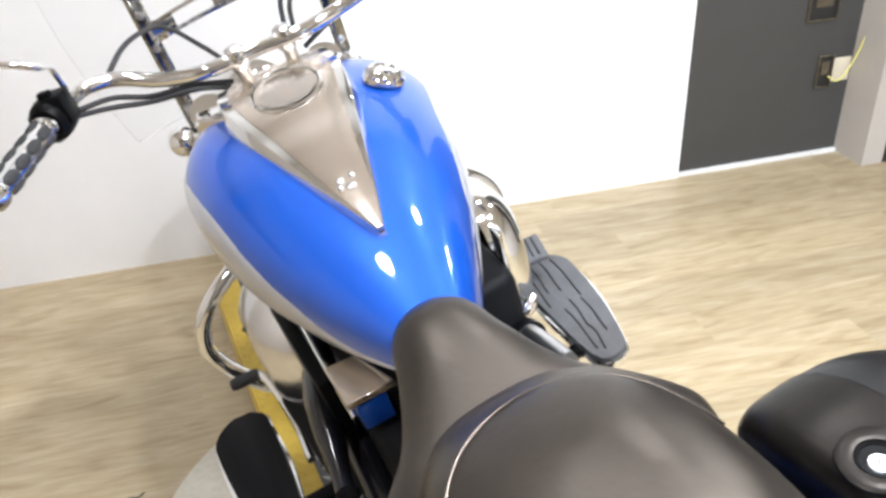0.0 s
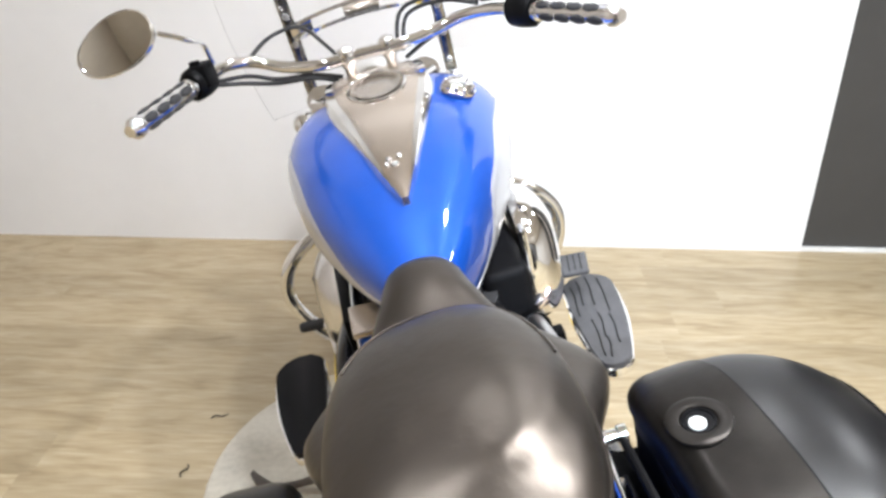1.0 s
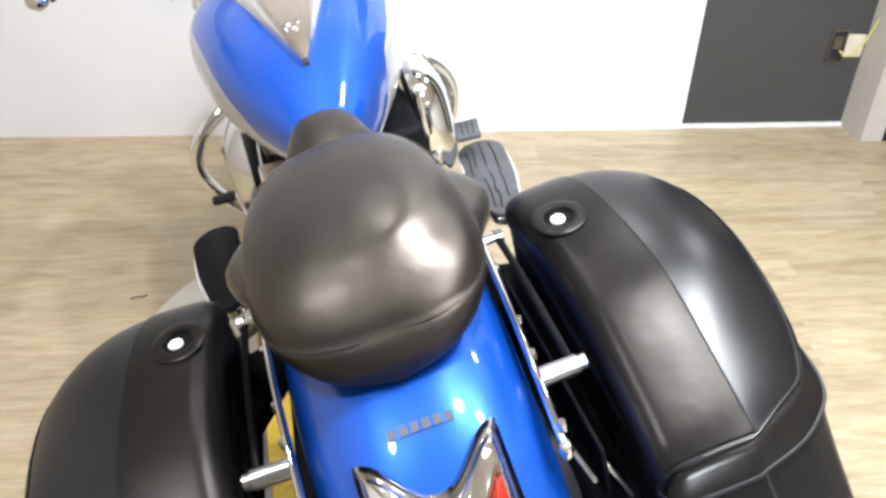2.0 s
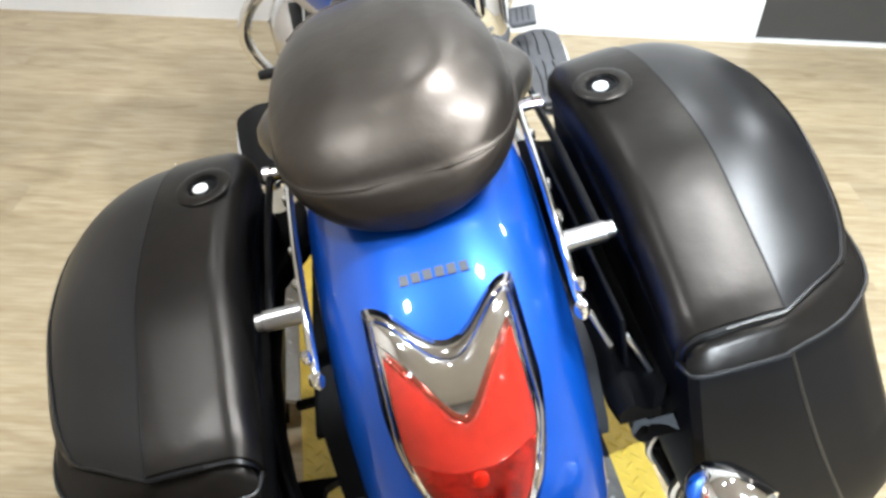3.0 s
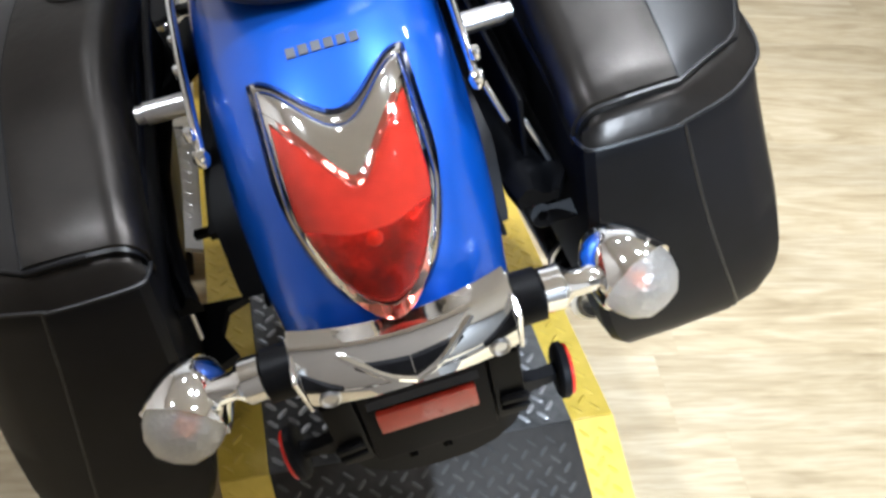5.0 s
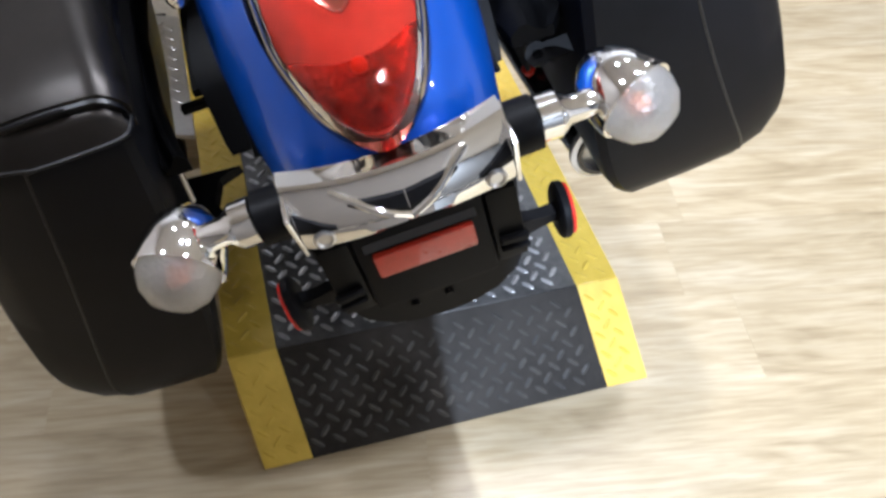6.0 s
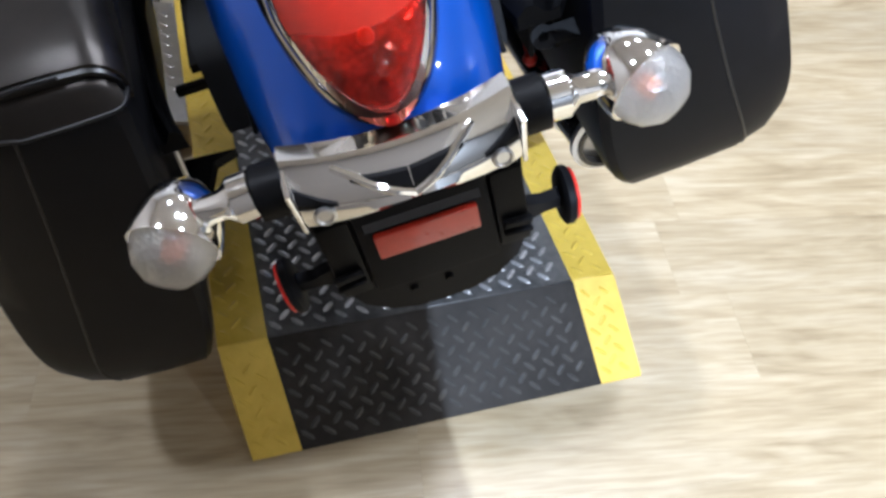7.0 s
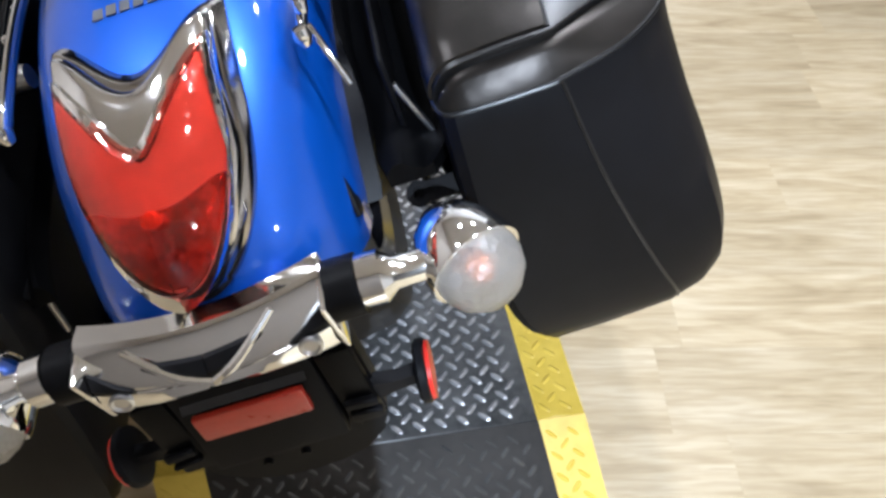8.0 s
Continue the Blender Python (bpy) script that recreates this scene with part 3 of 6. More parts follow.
def build_bars():
    bm = B()
    tube(bm, list(reversed(BAR[-1][:-1])) + BAR[1][1:-1], 0.0135, 14)
    bar = part("handlebar", bm, CHROME, bike, "chrome handlebar swept back")
    for s in (-1, 1):
        x = 0.046 * s + 0.0095
        bm = B()
        lathe(bm, [(0.001, -0.10), (0.013, -0.10), (0.013, -0.024), (0.018, -0.016), (0.0185, 0.014), (0.016, 0.020), (0.009, 0.024), (0.001, 0.025)], 22, pose(x, 1.03, 0.975, 8, 0, 0))
        lathe(bm, [(0.001, -0.0135), (0.017, -0.0135), (0.0185, -0.011), (0.0185, 0.011), (0.017, 0.0135), (0.001, 0.0135)], 18, pose(x, 1.03, 0.975, 0, 90, 0))
        part("riser", bm, CHROME, bar, "chrome handlebar riser clamp")
    # grips
    for s in (-1, 1):
        a, b = Vector(BAR[s][-2]), Vector(BAR[s][-1])
        d = b - a
        g0 = a + d * (0.16 if s < 0 else 0.10)
        gl = (b - g0).length
        m = aim(g0, d)
        bm = B()
        lathe(bm, [(0.001, 0), (0.021, 0), (0.021, 0.008), (0.0165, 0.012), (0.0165, gl - 0.03), (0.021, gl - 0.026), (0.021, gl - 0.014), (0.014, gl - 0.004), (0.012, gl), (0.001, gl)], 22, m)
        grip = part("grip", bm, CHROME, bike, "chrome grip with black rubber pads")
        run = gl - 0.052
        for k in range(4):
            for q in range(4):
                bm = B()
                zc = 0.018 + run * (k + (0.5 if q % 2 == 0 else 0.18)) / 4
                half = run / 4 * 0.46
                a0 = radians(90 * q + 22)
                rings = []
                for u, rr in ((-1.0, 0.0165), (-0.82, 0.0205), (-0.4, 0.0215), (0.0, 0.0218), (0.4, 0.0215), (0.82, 0.0205), (1.0, 0.0165)):
                    wide = 33 * math.sqrt(max(0.12, 1 - u * u * 0.92))
                    arc = [a0 + radians(wide * t) for t in (-1, -0.8, -0.4, 0, 0.4, 0.8, 1)]
                    rad = [0.0163, rr - 0.001, rr, rr, rr, rr - 0.001, 0.0163]
                    rings.append([m @ Vector((r * math.cos(t), r * math.sin(t), zc + half * u)) for r, t in zip(rad, arc)] + [m @ Vector((0.012 * math.cos(t), 0.012 * math.sin(t), zc + half * u)) for t in (arc[-1], arc[0])])
                loft(bm, rings)
                part("rubber_pad", bm, RUBBER, grip)
        # switch housing
        c = a + d * (0.02 if s < 0 else -0.06)
        m2 = aim(c, d)
        bm = B()
        lathe(bm, [(0.001, -0.036), (0.024, -0.036), (0.030, -0.030), (0.032, 0.0), (0.030, 0.028), (0.024, 0.036), (0.001, 0.036)], 12, m2, (1.0, 1.15))
        block(bm, (0.034, 0.05, 0.045), m2 @ pose(0.018, 0.012, -0.002), 0.006)
        box = part("switch_housing", bm, PLASTIC, bike, "black switch housing")
        bm = B()
        block(bm, (0.02, 0.012, 0.016), m2 @ pose(0.0 if s > 0 else 0.01, 0.040, 0.008), 0.003)
        part("switch", bm, REDPAINT if s > 0 else PLASTIC, box, "red stop switch" if s > 0 else "")
        bm = B()
        block(bm, (0.012, 0.012, 0.02), m2 @ pose(0.03, 0.03, -0.01), 0.003)
        part("switch", bm, PLASTIC, box)
        # lever and its perch
        f = Vector((0, 0.05, -0.004))
        bm = B()
        p0, p1 = a + f * 0.7 - d * 0.10, b + Vector((-0.01 * s, 0.075, -0.01))
        tube(bm, [p0, along(p0, p1, 0.3) + Vector((0, 0.012, 0)), along(p0, p1, 0.7) + Vector((0, 0.012, 0)), p1], lambda u: 0.008 - 0.003 * u, 8)
        lathe(bm, [(0.001, -0.009), (0.008, -0.008), (0.009, 0), (0.008, 0.008), (0.001, 0.009)], 10, Matrix.Translation(p1))
        part("lever", bm, CHROME, box, "chrome control lever")
    # front brake reservoir
    bm = B()
    block(bm, (0.075, 0.05, 0.03), pose(0.315, 1.005, 1.03, 0, 0, -35), 0.007)
    part("brake_reservoir", bm, PLASTIC, bike, "black brake fluid reservoir")
    # cables
    for pts in ([(-0.32, 1.04, 1.0), (-0.26, 1.075, 0.985), (-0.2, 1.07, 0.962), (-0.12, 1.04, 0.957), (-0.06, 1.06, 0.93)],
                [(-0.325, 1.03, 0.995), (-0.27, 1.06, 0.975), (-0.2, 1.06, 0.955), (-0.12, 1.03, 0.952), (-0.05, 1.07, 0.91)],
                [(-0.26, 1.10, 1.01), (-0.2, 1.18, 1.035), (-0.13, 1.22, 1.03), (-0.08, 1.16, 0.985), (-0.05, 1.10, 0.95)],
                [(0.29, 1.0, 0.992), (0.22, 1.035, 0.982), (0.15, 1.05, 0.962), (0.09, 1.07, 0.93)],
                [(0.27, 1.04, 1.01), (0.20, 1.12, 1.02), (0.12, 1.17, 1.0), (0.09, 1.14, 0.93)],
                [(0.28, 1.05, 1.015), (0.20, 1.14, 1.03), (0.11, 1.19, 1.01), (0.075, 1.15, 0.93)]):
        bm = B()
        tube(bm, pts, 0.005, 8)
        part("cable", bm, RUBBER, bike, "black rubber cable")


def build_mirror(s):
    dz = 0.0 if s < 0 else 0.03
    c = Vector((s * 0.432, 0.86, 1.158 + dz))
    m = Matrix.Translation(c) @ pose(0, 0, 0, 61, 0, s * 6) @ pose(0, 0, 0, 0, 0, s * -20)
    n = 36
    def outline(k, z):
        return [m @ Vector((0.083 * k * math.cos(t) * (1 + 0.10 * math.cos(t) * -s * -1), 0.055 * k * sgn_pow(math.sin(t), 0.9), z)) for t in (2 * math.pi * i / n for i in range(n))]
    bm = B()
    loft(bm, [outline(0.35, -0.022), outline(0.8, -0.016), outline(0.98, -0.004), outline(1.0, 0.003), outline(0.97, 0.006), outline(0.93, 0.0045)])
    mir = part("mirror", bm, CHROME, bike, "oval chrome rear-view mirror", 50)
    bm = B()
    loft(bm, [outline(0.928, 0.0045), outline(0.928, 0.0056), outline(0.5, 0.0064), outline(0.02, 0.0066)])
    part("mirror_glass", bm, MIRRORGLASS, mir, "mirror glass", 60)
    base = Vector(BAR[s][-3]) + Vector((s * 0.02, -0.035, 0.02))
    bm = B()
    tube(bm, [base, base + Vector((0, -0.03, 0.05)), (s * 0.315, 0.885, 1.125 + dz), (s * 0.335, 0.875, 1.14 + dz), c + Vector((-s * 0.07, 0.012, -0.004))], 0.0055, 10)
    part("mirror_arm", bm, CHROME, mir)


def build_front():
    # windshield: struts, slotted crossbar, clear screen
    bm = B()
    rings = []
    for z in steps(0.80, 1.52, 14):
        u = (z - 0.80) / 0.72
        hw = 0.30 + 0.03 * math.sin(math.pi * min(1, u * 1.2)) - 0.10 * u ** 4
        y = 1.34 - 0.16 * u
        front = [(0.018 + hw * k / 8, y + 0.05 * (1 - (k / 8) ** 2) , z) for k in range(-8, 9)]
        rings.append(front + [(x, yy - 0.004, zz) for x, yy, zz in reversed(front)])
    loft(bm, rings)
    shield = part("windshield", bm, SCREEN, bike, "clear acrylic windshield", 60)
    shield.visible_shadow = False
    for x in (-0.155, 0.200):
        bm = B()
        m = aim((x, 1.28, 0.80), (0, -0.10, 0.62), (1, 0, 0))
        block(bm, (0.016, 0.030, 0.76), m @ pose(0, 0, 0.24), 0.007, 3)
        strut = part("windshield_strut", bm, DARKCHROME, shield, "chrome windshield strut, darkened for the dark room it reflects")
        for h in (-0.03, 0.05, 0.12, 0.19, 0.26, 0.33, 0.40):
            bm = B()
            lathe(bm, [(0.001, 0), (0.0075, 0), (0.0075, 0.003), (0.001, 0.005)], 10, Matrix.Translation((x, 1.28 - 0.161 * h - 0.011, 0.80 + h)) @ pose(0, 0, 0, 90, 0, 0))
            part("strut_bolt", bm, SATIN, shield)
    def band(x0, x1, k0, k1, n):
        rings = []
        for x in steps(x0, x1, n):
            u = (x - 0.0225) / 0.178
            bow = 0.024 * (1 - u * u)
            z0, z1 = 0.996 + bow + 0.042 * k0, 0.996 + bow + 0.042 * k1
            y = 1.235 - 0.02 * (1 - u * u)
            rings.append([(x, y - 0.002, z0), (x, y - 0.010, z1), (x, y - 0.004, z1 + 0.001), (x, y + 0.004, z0)])
        loft(bm, rings)
    bm = B()
    band(-0.155, 0.20, 0.0, 0.24, 18)
    band(-0.155, 0.20, 0.76, 1.0, 18)
    for a, b in ((-0.155, -0.10), (-0.02, 0.065), (0.145, 0.20)):
        band(a, b, 0.22, 0.78, 5)
    part("windshield_crossbar", bm, CHROME, shield, "slotted chrome crossbar")
    # triple clamp and forks
    bm = B()
    slab(bm, [(-0.15, 1.06), (-0.10, 1.00), (0.10, 1.00), (0.15, 1.06), (0.14, 1.14), (0.05, 1.12), (-0.05, 1.12), (-0.14, 1.14)], 0.865, 0.895, None, 0.006)
    clamp = part("triple_clamp", bm, CHROME, bike, "chrome triple clamp")
    for s in (-1, 1):
        bm = B()
        lathe(bm, [(0.001, 0), (0.021, 0), (0.021, 0.42), (0.029, 0.43), (0.029, 0.80), (0.001, 0.80)], 20, aim((s * 0.122, 1.085, 0.90), (0, 0.52, -0.63), (1, 0, 0)))
        lathe(bm, [(0.001, 0.02), (0.037, 0.02), (0.037, 0.17), (0.030, 0.19), (0.001, 0.19)], 22, aim((s * 0.122, 1.085, 0.90), (0, 0.52, -0.63), (1, 0, 0)))
        part("fork_leg", bm, CHROME, bike, "chrome fork leg")
        bm = B()
        lathe(bm, [(0.001, -0.034), (0.014, -0.031), (0.026, -0.018), (0.031, 0.0), (0.029, 0.016), (0.022, 0.03), (0.001, 0.045)], 24, aim((s * 0.196, 1.24, 0.797), (0, 1, 0.05), (1, 0, 0)))
        sig = part("front_signal", bm, CHROME, bike, "round chrome front turn signal")
        bm = B()
        tube(bm, [(s * 0.196, 1.24, 0.797), (s * 0.16, 1.22, 0.80), (s * 0.13, 1.20, 0.80)], 0.008, 8, 3)
        part("signal_stalk", bm, CHROME, sig)
    # headlight
    bm = B()
    lathe(bm, [(0.001, -0.12), (0.04, -0.115), (0.075, -0.08), (0.092, -0.02), (0.095, 0.03), (0.090, 0.045), (0.084, 0.045)], 32, aim((0, 1.33, 0.80), (0, 1, -0.05), (1, 0, 0)))
    lamp = part("headlight", bm, CHROME, bike, "chrome bullet headlight")
    bm = B()
    lathe(bm, [(0.083, 0.040), (0.06, 0.050), (0.03, 0.055), (0.001, 0.056), (0.001, 0.036), (0.083, 0.036)], 28, aim((0, 1.33, 0.80), (0, 1, -0.05), (1, 0, 0)))
    part("headlight_lens", bm, CLEARLENS, lamp)


def build_wheel(y, r, w, name):
    c = pose(0, y, r - 0.028, 0, 90, 0)
    bm = B()
    prof = [(r - 0.10, -w * 0.40), (r - 0.06, -w * 0.5), (r - 0.03, -w * 0.47), (r - 0.008, -w * 0.30), (r, 0), (r - 0.008, w * 0.30), (r - 0.03, w * 0.47), (r - 0.06, w * 0.5), (r - 0.10, w * 0.40)]
    lathe(bm, prof + [prof[0]], 56, c)
    wh = part(name, bm, RUBBER, bike, "black rubber tyre on a cast wheel")
    bm = B()
    lathe(bm, [(r - 0.125, -w * 0.36), (r - 0.098, -w * 0.42), (r - 0.098, w * 0.42), (r - 0.125, w * 0.36), (r - 0.13, 0), (r - 0.125, -w * 0.36)], 48, c)
    lathe(bm, [(0.001, -w * 0.45), (0.05, -w * 0.45), (0.05, w * 0.45), (0.001, w * 0.45)], 24, c)
    for k in range(7):
        block(bm, (0.022, r - 0.16, 0.03), c @ pose(0, 0, 0, 0, 0, 360 / 7 * k) @ pose(0, (r - 0.10) / 2 + 0.015, 0), 0.004)
    part("rim", bm, SATIN if y > 1 else GLOSSBLACK, wh, "cast spoke rim")


def build_front_fender():
    bm = B()
    rings = []
    for k in range(25):
        a = radians(20 + 130 * k / 24)
        c, s2 = math.cos(a), math.sin(a)
        rad = 0.365
        sec = []
        for q in range(-6, 7):
            t = q / 6
            x, dd = 0.085 * sgn_pow(math.sin(t * math.pi / 2), 0.85), 0.075 * (1 - math.cos(t * math.pi / 2) ** 0.8)
            sec.append((x, 1.69 + (rad - dd) * c, 0.295 + (rad - dd) * s2))
        inn = [(x * 0.96, 1.69 + (yy - 1.69) * 0.985, 0.295 + (z - 0.295) * 0.985) for x, yy, z in reversed(sec)]
        rings.append(sec + inn)
    loft(bm, rings)
    part("front_fender", bm, BLUE, bike, "metallic blue front fender", 60)


build_bars()
build_mirror(-1)
build_mirror(1)
build_front()
build_wheel(1.69, 0.322, 0.13, "front_wheel")
build_wheel(0.0, 0.322, 0.17, "rear_wheel")
build_front_fender()


# ---- seats
def pad(table, y0, y1, n, top=0.75, side=0.6, seg=32):
    """Rows y, half width, top, widest height, bottom."""
    rings = []
    for y in steps(y0, y1, n):
        w, zt, zw, zb = ease(table, y)
        ring = []
        for i in range(seg):
            a = 2 * math.pi * i / seg
            ca, sa = math.cos(a), math.sin(a)
            ring.append((w * sgn_pow(ca, side), y, zw + ((zt - zw) * abs(sa) ** top if sa >= 0 else -(zw - zb) * abs(sa) ** 0.6)))
        rings.append(ring)
    return rings


RIDER = [(0.415, 0.045, 0.775, 0.74, 0.71), (0.39, 0.062, 0.785, 0.74, 0.69), (0.33, 0.080, 0.778, 0.73, 0.67), (0.25, 0.120, 0.755, 0.705, 0.65), (0.195, 0.178, 0.742, 0.685, 0.640),
         (0.14, 0.212, 0.740, 0.680, 0.635), (0.09, 0.206, 0.745, 0.685, 0.64), (0.02, 0.178, 0.752, 0.705, 0.66), (-0.05, 0.150, 0.752, 0.712, 0.68), (-0.075, 0.13, 0.75, 0.72, 0.70)]
PILLION = [(0.205, 0.05, 0.775, 0.755, 0.735), (0.185, 0.085, 0.80, 0.76, 0.735), (0.13, 0.122, 0.846, 0.775, 0.735), (0.05, 0.142, 0.872, 0.79, 0.74), (-0.06, 0.150, 0.877, 0.80, 0.745), (-0.15, 0.144, 0.866, 0.80, 0.75),
           (-0.21, 0.126, 0.848, 0.80, 0.752), (-0.25, 0.098, 0.825, 0.79, 0.752), (-0.275, 0.06, 0.80, 0.78, 0.752), (-0.285, 0.02, 0.785, 0.775, 0.755)]


def build_seats():
    bm = B()
    loft(bm, pad(RIDER, -0.075, 0.415, 40, 0.9, 0.8))
    part("rider_seat", bm, LEATHER, bike, "black leather rider seat with a narrow nose", 70)
    bm = B()
    rings = []
    seam_left, seam_right = [], []
    for ring in pad(PILLION, -0.285, 0.205, 130, 0.85, 0.85, 128):
        out = []
        y = ring[0][1]
        w, zt, zw, zb = ease(PILLION, y)
        zs = 0.800 + 0.10 * max(-0.03, min(0.06, (-0.20 - y)))
        for x, y, z in ring:
            q = math.sqrt((x / 0.136) ** 2 + ((y + 0.03) / 0.165) ** 2)
            amp = 0.001 + 0.0075 * min(1, max(0, (x + 0.03) / 0.10))
            lift = amp / (1 + math.exp((q - 1) * 24)) if z > zw else 0.0
            tuck = 1 - 0.022 / (1 + math.exp((zs - z) * 1400))
            out.append((x * tuck, -0.04 + (y + 0.04) * tuck, z + lift))
        rings.append(out)
        if zt > zs + 0.002 and y < 0.12:
            c = abs(1 - min(1, max(0, (zs - zw) / (zt - zw))) ** (2 / 0.85)) ** 0.5
            x = w * c ** 0.85
            seam_left.append((-x * 0.99, -0.04 + (y + 0.04) * 0.99, zs))
            seam_right.append((x * 0.99, -0.04 + (y + 0.04) * 0.99, zs))
    loft(bm, rings)
    pil = part("pillion_seat", bm, LEATHER, bike, "domed black leather pillion pad, scuffed to a brown sheen", 70)
    bm = B()
    tube(bm, list(reversed(seam_left)) + seam_right, 0.0020, 6, 1)
    part("seat_piping", bm, LEATHER, pil)
    # raised welt round the front of the dome
    welt = []
    for k in range(31):
        t = radians(5 + 142 * k / 30)
        x, y = 0.134 * math.cos(t), -0.03 + 0.148 * math.sin(t)
        w, zt, zw, zb = ease(PILLION, y)
        c = min(1, abs(x) / w) ** (1 / 0.85)
        welt.append((x * 0.985, y - 0.002, zw + (zt - zw) * math.sqrt(max(0, 1 - c * c)) ** 0.85 + 0.0015 + 0.004 * min(1, max(0, (x + 0.03) / 0.10))))
    bm = B()
    tube(bm, welt, 0.0018, 8, 1)
    part("seat_welt", bm, LEATHER, pil)


build_seats()

# ---- rear fender and tail
SPINE = [(0.0, 0.20, 0.720, 0.150), (0.16, 0.04, 0.755, 0.152), (0.30, -0.10, 0.766, 0.150), (0.44, -0.24, 0.757, 0.144), (0.56, -0.35, 0.730, 0.140), (0.66, -0.44, 0.685, 0.137), (0.74, -0.50, 0.633, 0.133), (0.80, -0.54, 0.588, 0.129), (0.845, -0.560, 0.548, 0.127)]


def spine(s):
    y, z, w = ease(SPINE, s)
    y2, z2, _ = ease(SPINE, min(0.845, s + 0.01))
    y1, z1, _ = ease(SPINE, max(0.0, s - 0.01))
    t = Vector((0, y2 - y1, z2 - z1)).normalized()
    return Vector((0, y, z)), Vector((0, t.z, -t.y)) * (-1 if t.y > 0 else 1), w


def fender_at(s, x, raised=0.0):
    p, n, w = spine(s)
    if n.z < 0:
        n = -n
    c = min(0.999, abs(x) / w)
    a = math.asin(c ** (1 / 0.8))
    dd = 0.15 * (1 - math.cos(a) ** 0.75)
    return p - n * (dd - raised) + Vector((x, 0, 0))


def build_fender():
    bm = B()
    rings = []
    for s in steps(0.0, 0.845, 44):
        p, n, w = spine(s)
        if n.z < 0:
            n = -n
        sec = []
        for q in range(-14, 15):
            a = q / 14 * math.pi / 2
            sec.append(p - n * 0.15 * (1 - max(0, math.cos(a)) ** 0.75) + Vector((w * sgn_pow(math.sin(a), 0.8), 0, 0)))
        sec = [sec[0] - n * 0.02] + sec + [sec[-1] - n * 0.02]
        inn = [Vector((v.x * 0.965, v.y, v.z)) - n * 0.004 for v in reversed(sec)]
        rings.append(sec + inn)
    loft(bm, rings)
    fen = part("rear_fender", bm, BLUE, bike, "metallic blue rear fender", 50)
    # maker's mark as plain bars
    for k in range(6):
        x = -0.0285 + 0.0126 * k
        bm = B()
        q = fender_at(0.545, x, 0.0006)
        block(bm, (0.0092, 0.0125, 0.0010), Matrix.Translation(q) @ pose(0, 0, 0, 14, -x * 120, 0), 0)
        part("mark_bar", bm, GOLDMARK, fen, "faded gold maker's mark, plain bar")
    # chrome side rails
    for s in (-1, 1):
        bm = B()
        line = [(s * (0.163 - 0.026 * u), -0.01 - 0.385 * u, 0.692 + 0.014 * math.sin(math.pi * u) - 0.01 * u) for u in steps(0, 1, 6)]
        rings = []
        run = spline(line, 4)
        for i, q in enumerate(run):
            k = 1.0 if 0 < i < len(run) - 1 else 0.55
            rings.append([(q.x + s * 0.0048 * k * math.cos(t), q.y, q.z + 0.006 + 0.0085 * k * sgn_pow(math.sin(t), 0.7)) for t in (2 * math.pi * j / 12 for j in range(12))])
        loft(bm, rings)
        lathe(bm, [(0.001, -0.009), (0.006, -0.008), (0.0085, 0), (0.006, 0.008), (0.001, 0.009)], 14, pose(line[-1][0], line[-1][1], line[-1][2] + 0.006))
        rail = part("fender_rail", bm, CHROME, bike, "slim chrome fender side rail", 50)
        for u in (0.22, 0.5, 0.66, 0.95):
            x, y, z = s * (0.163 - 0.026 * u + 0.004), -0.01 - 0.385 * u, 0.705
            bm = B()
            lathe(bm, [(0.001, -0.006), (0.0055, -0.006), (0.0055, 0.003), (0.004, 0.006), (0.001, 0.006)], 12, pose(x, y, z))
            part("rail_bolt", bm, CHROME, rail)
        bm = B()
        rings = []
        for q in steps(0.10, 0.80, 20):
            p, n, w = spine(q)
            n = -n if n.z < 0 else n
            flare = (0.008 + 0.026 * min(1, max(0, (q - 0.46) / 0.16))) if s < 0 else (0.002 + 0.014 * min(1, max(0, (q - 0.46) / 0.16)))
            rings.append([p - n * d + Vector((s * (w - o), 0, 0)) for d, o in ((0.152, 0.012), (0.156, -flare), (0.25, -flare - 0.002), (0.25, 0.012))])
        loft(bm, rings)
        part("fender_liner", bm, PLASTIC, bike, "black inner fender edge")
        bm = B()
        lathe(bm, [(0.001, 0), (0.0125, 0), (0.0125, 0.048), (0.010, 0.050), (0.010, 0.058), (0.001, 0.058)], 18, aim((s * 0.152, -0.268, 0.668), (s, 0.03, 0), (0, 0, 1)))
        part("bag_spacer", bm, SATIN, rail, "satin metal bag mounting spacer")
        bm = B()
        lathe(bm, [(0.001, 0), (0.008, 0), (0.008, 0.022), (0.011, 0.024), (0.011, 0.034), (0.001, 0.036)], 14, aim((s * 0.160, -0.015, 0.70), (s, 0, 0), (0, 0, 1)))
        part("bag_bolt", bm, CHROME, rail, "chrome bag mounting bolt")


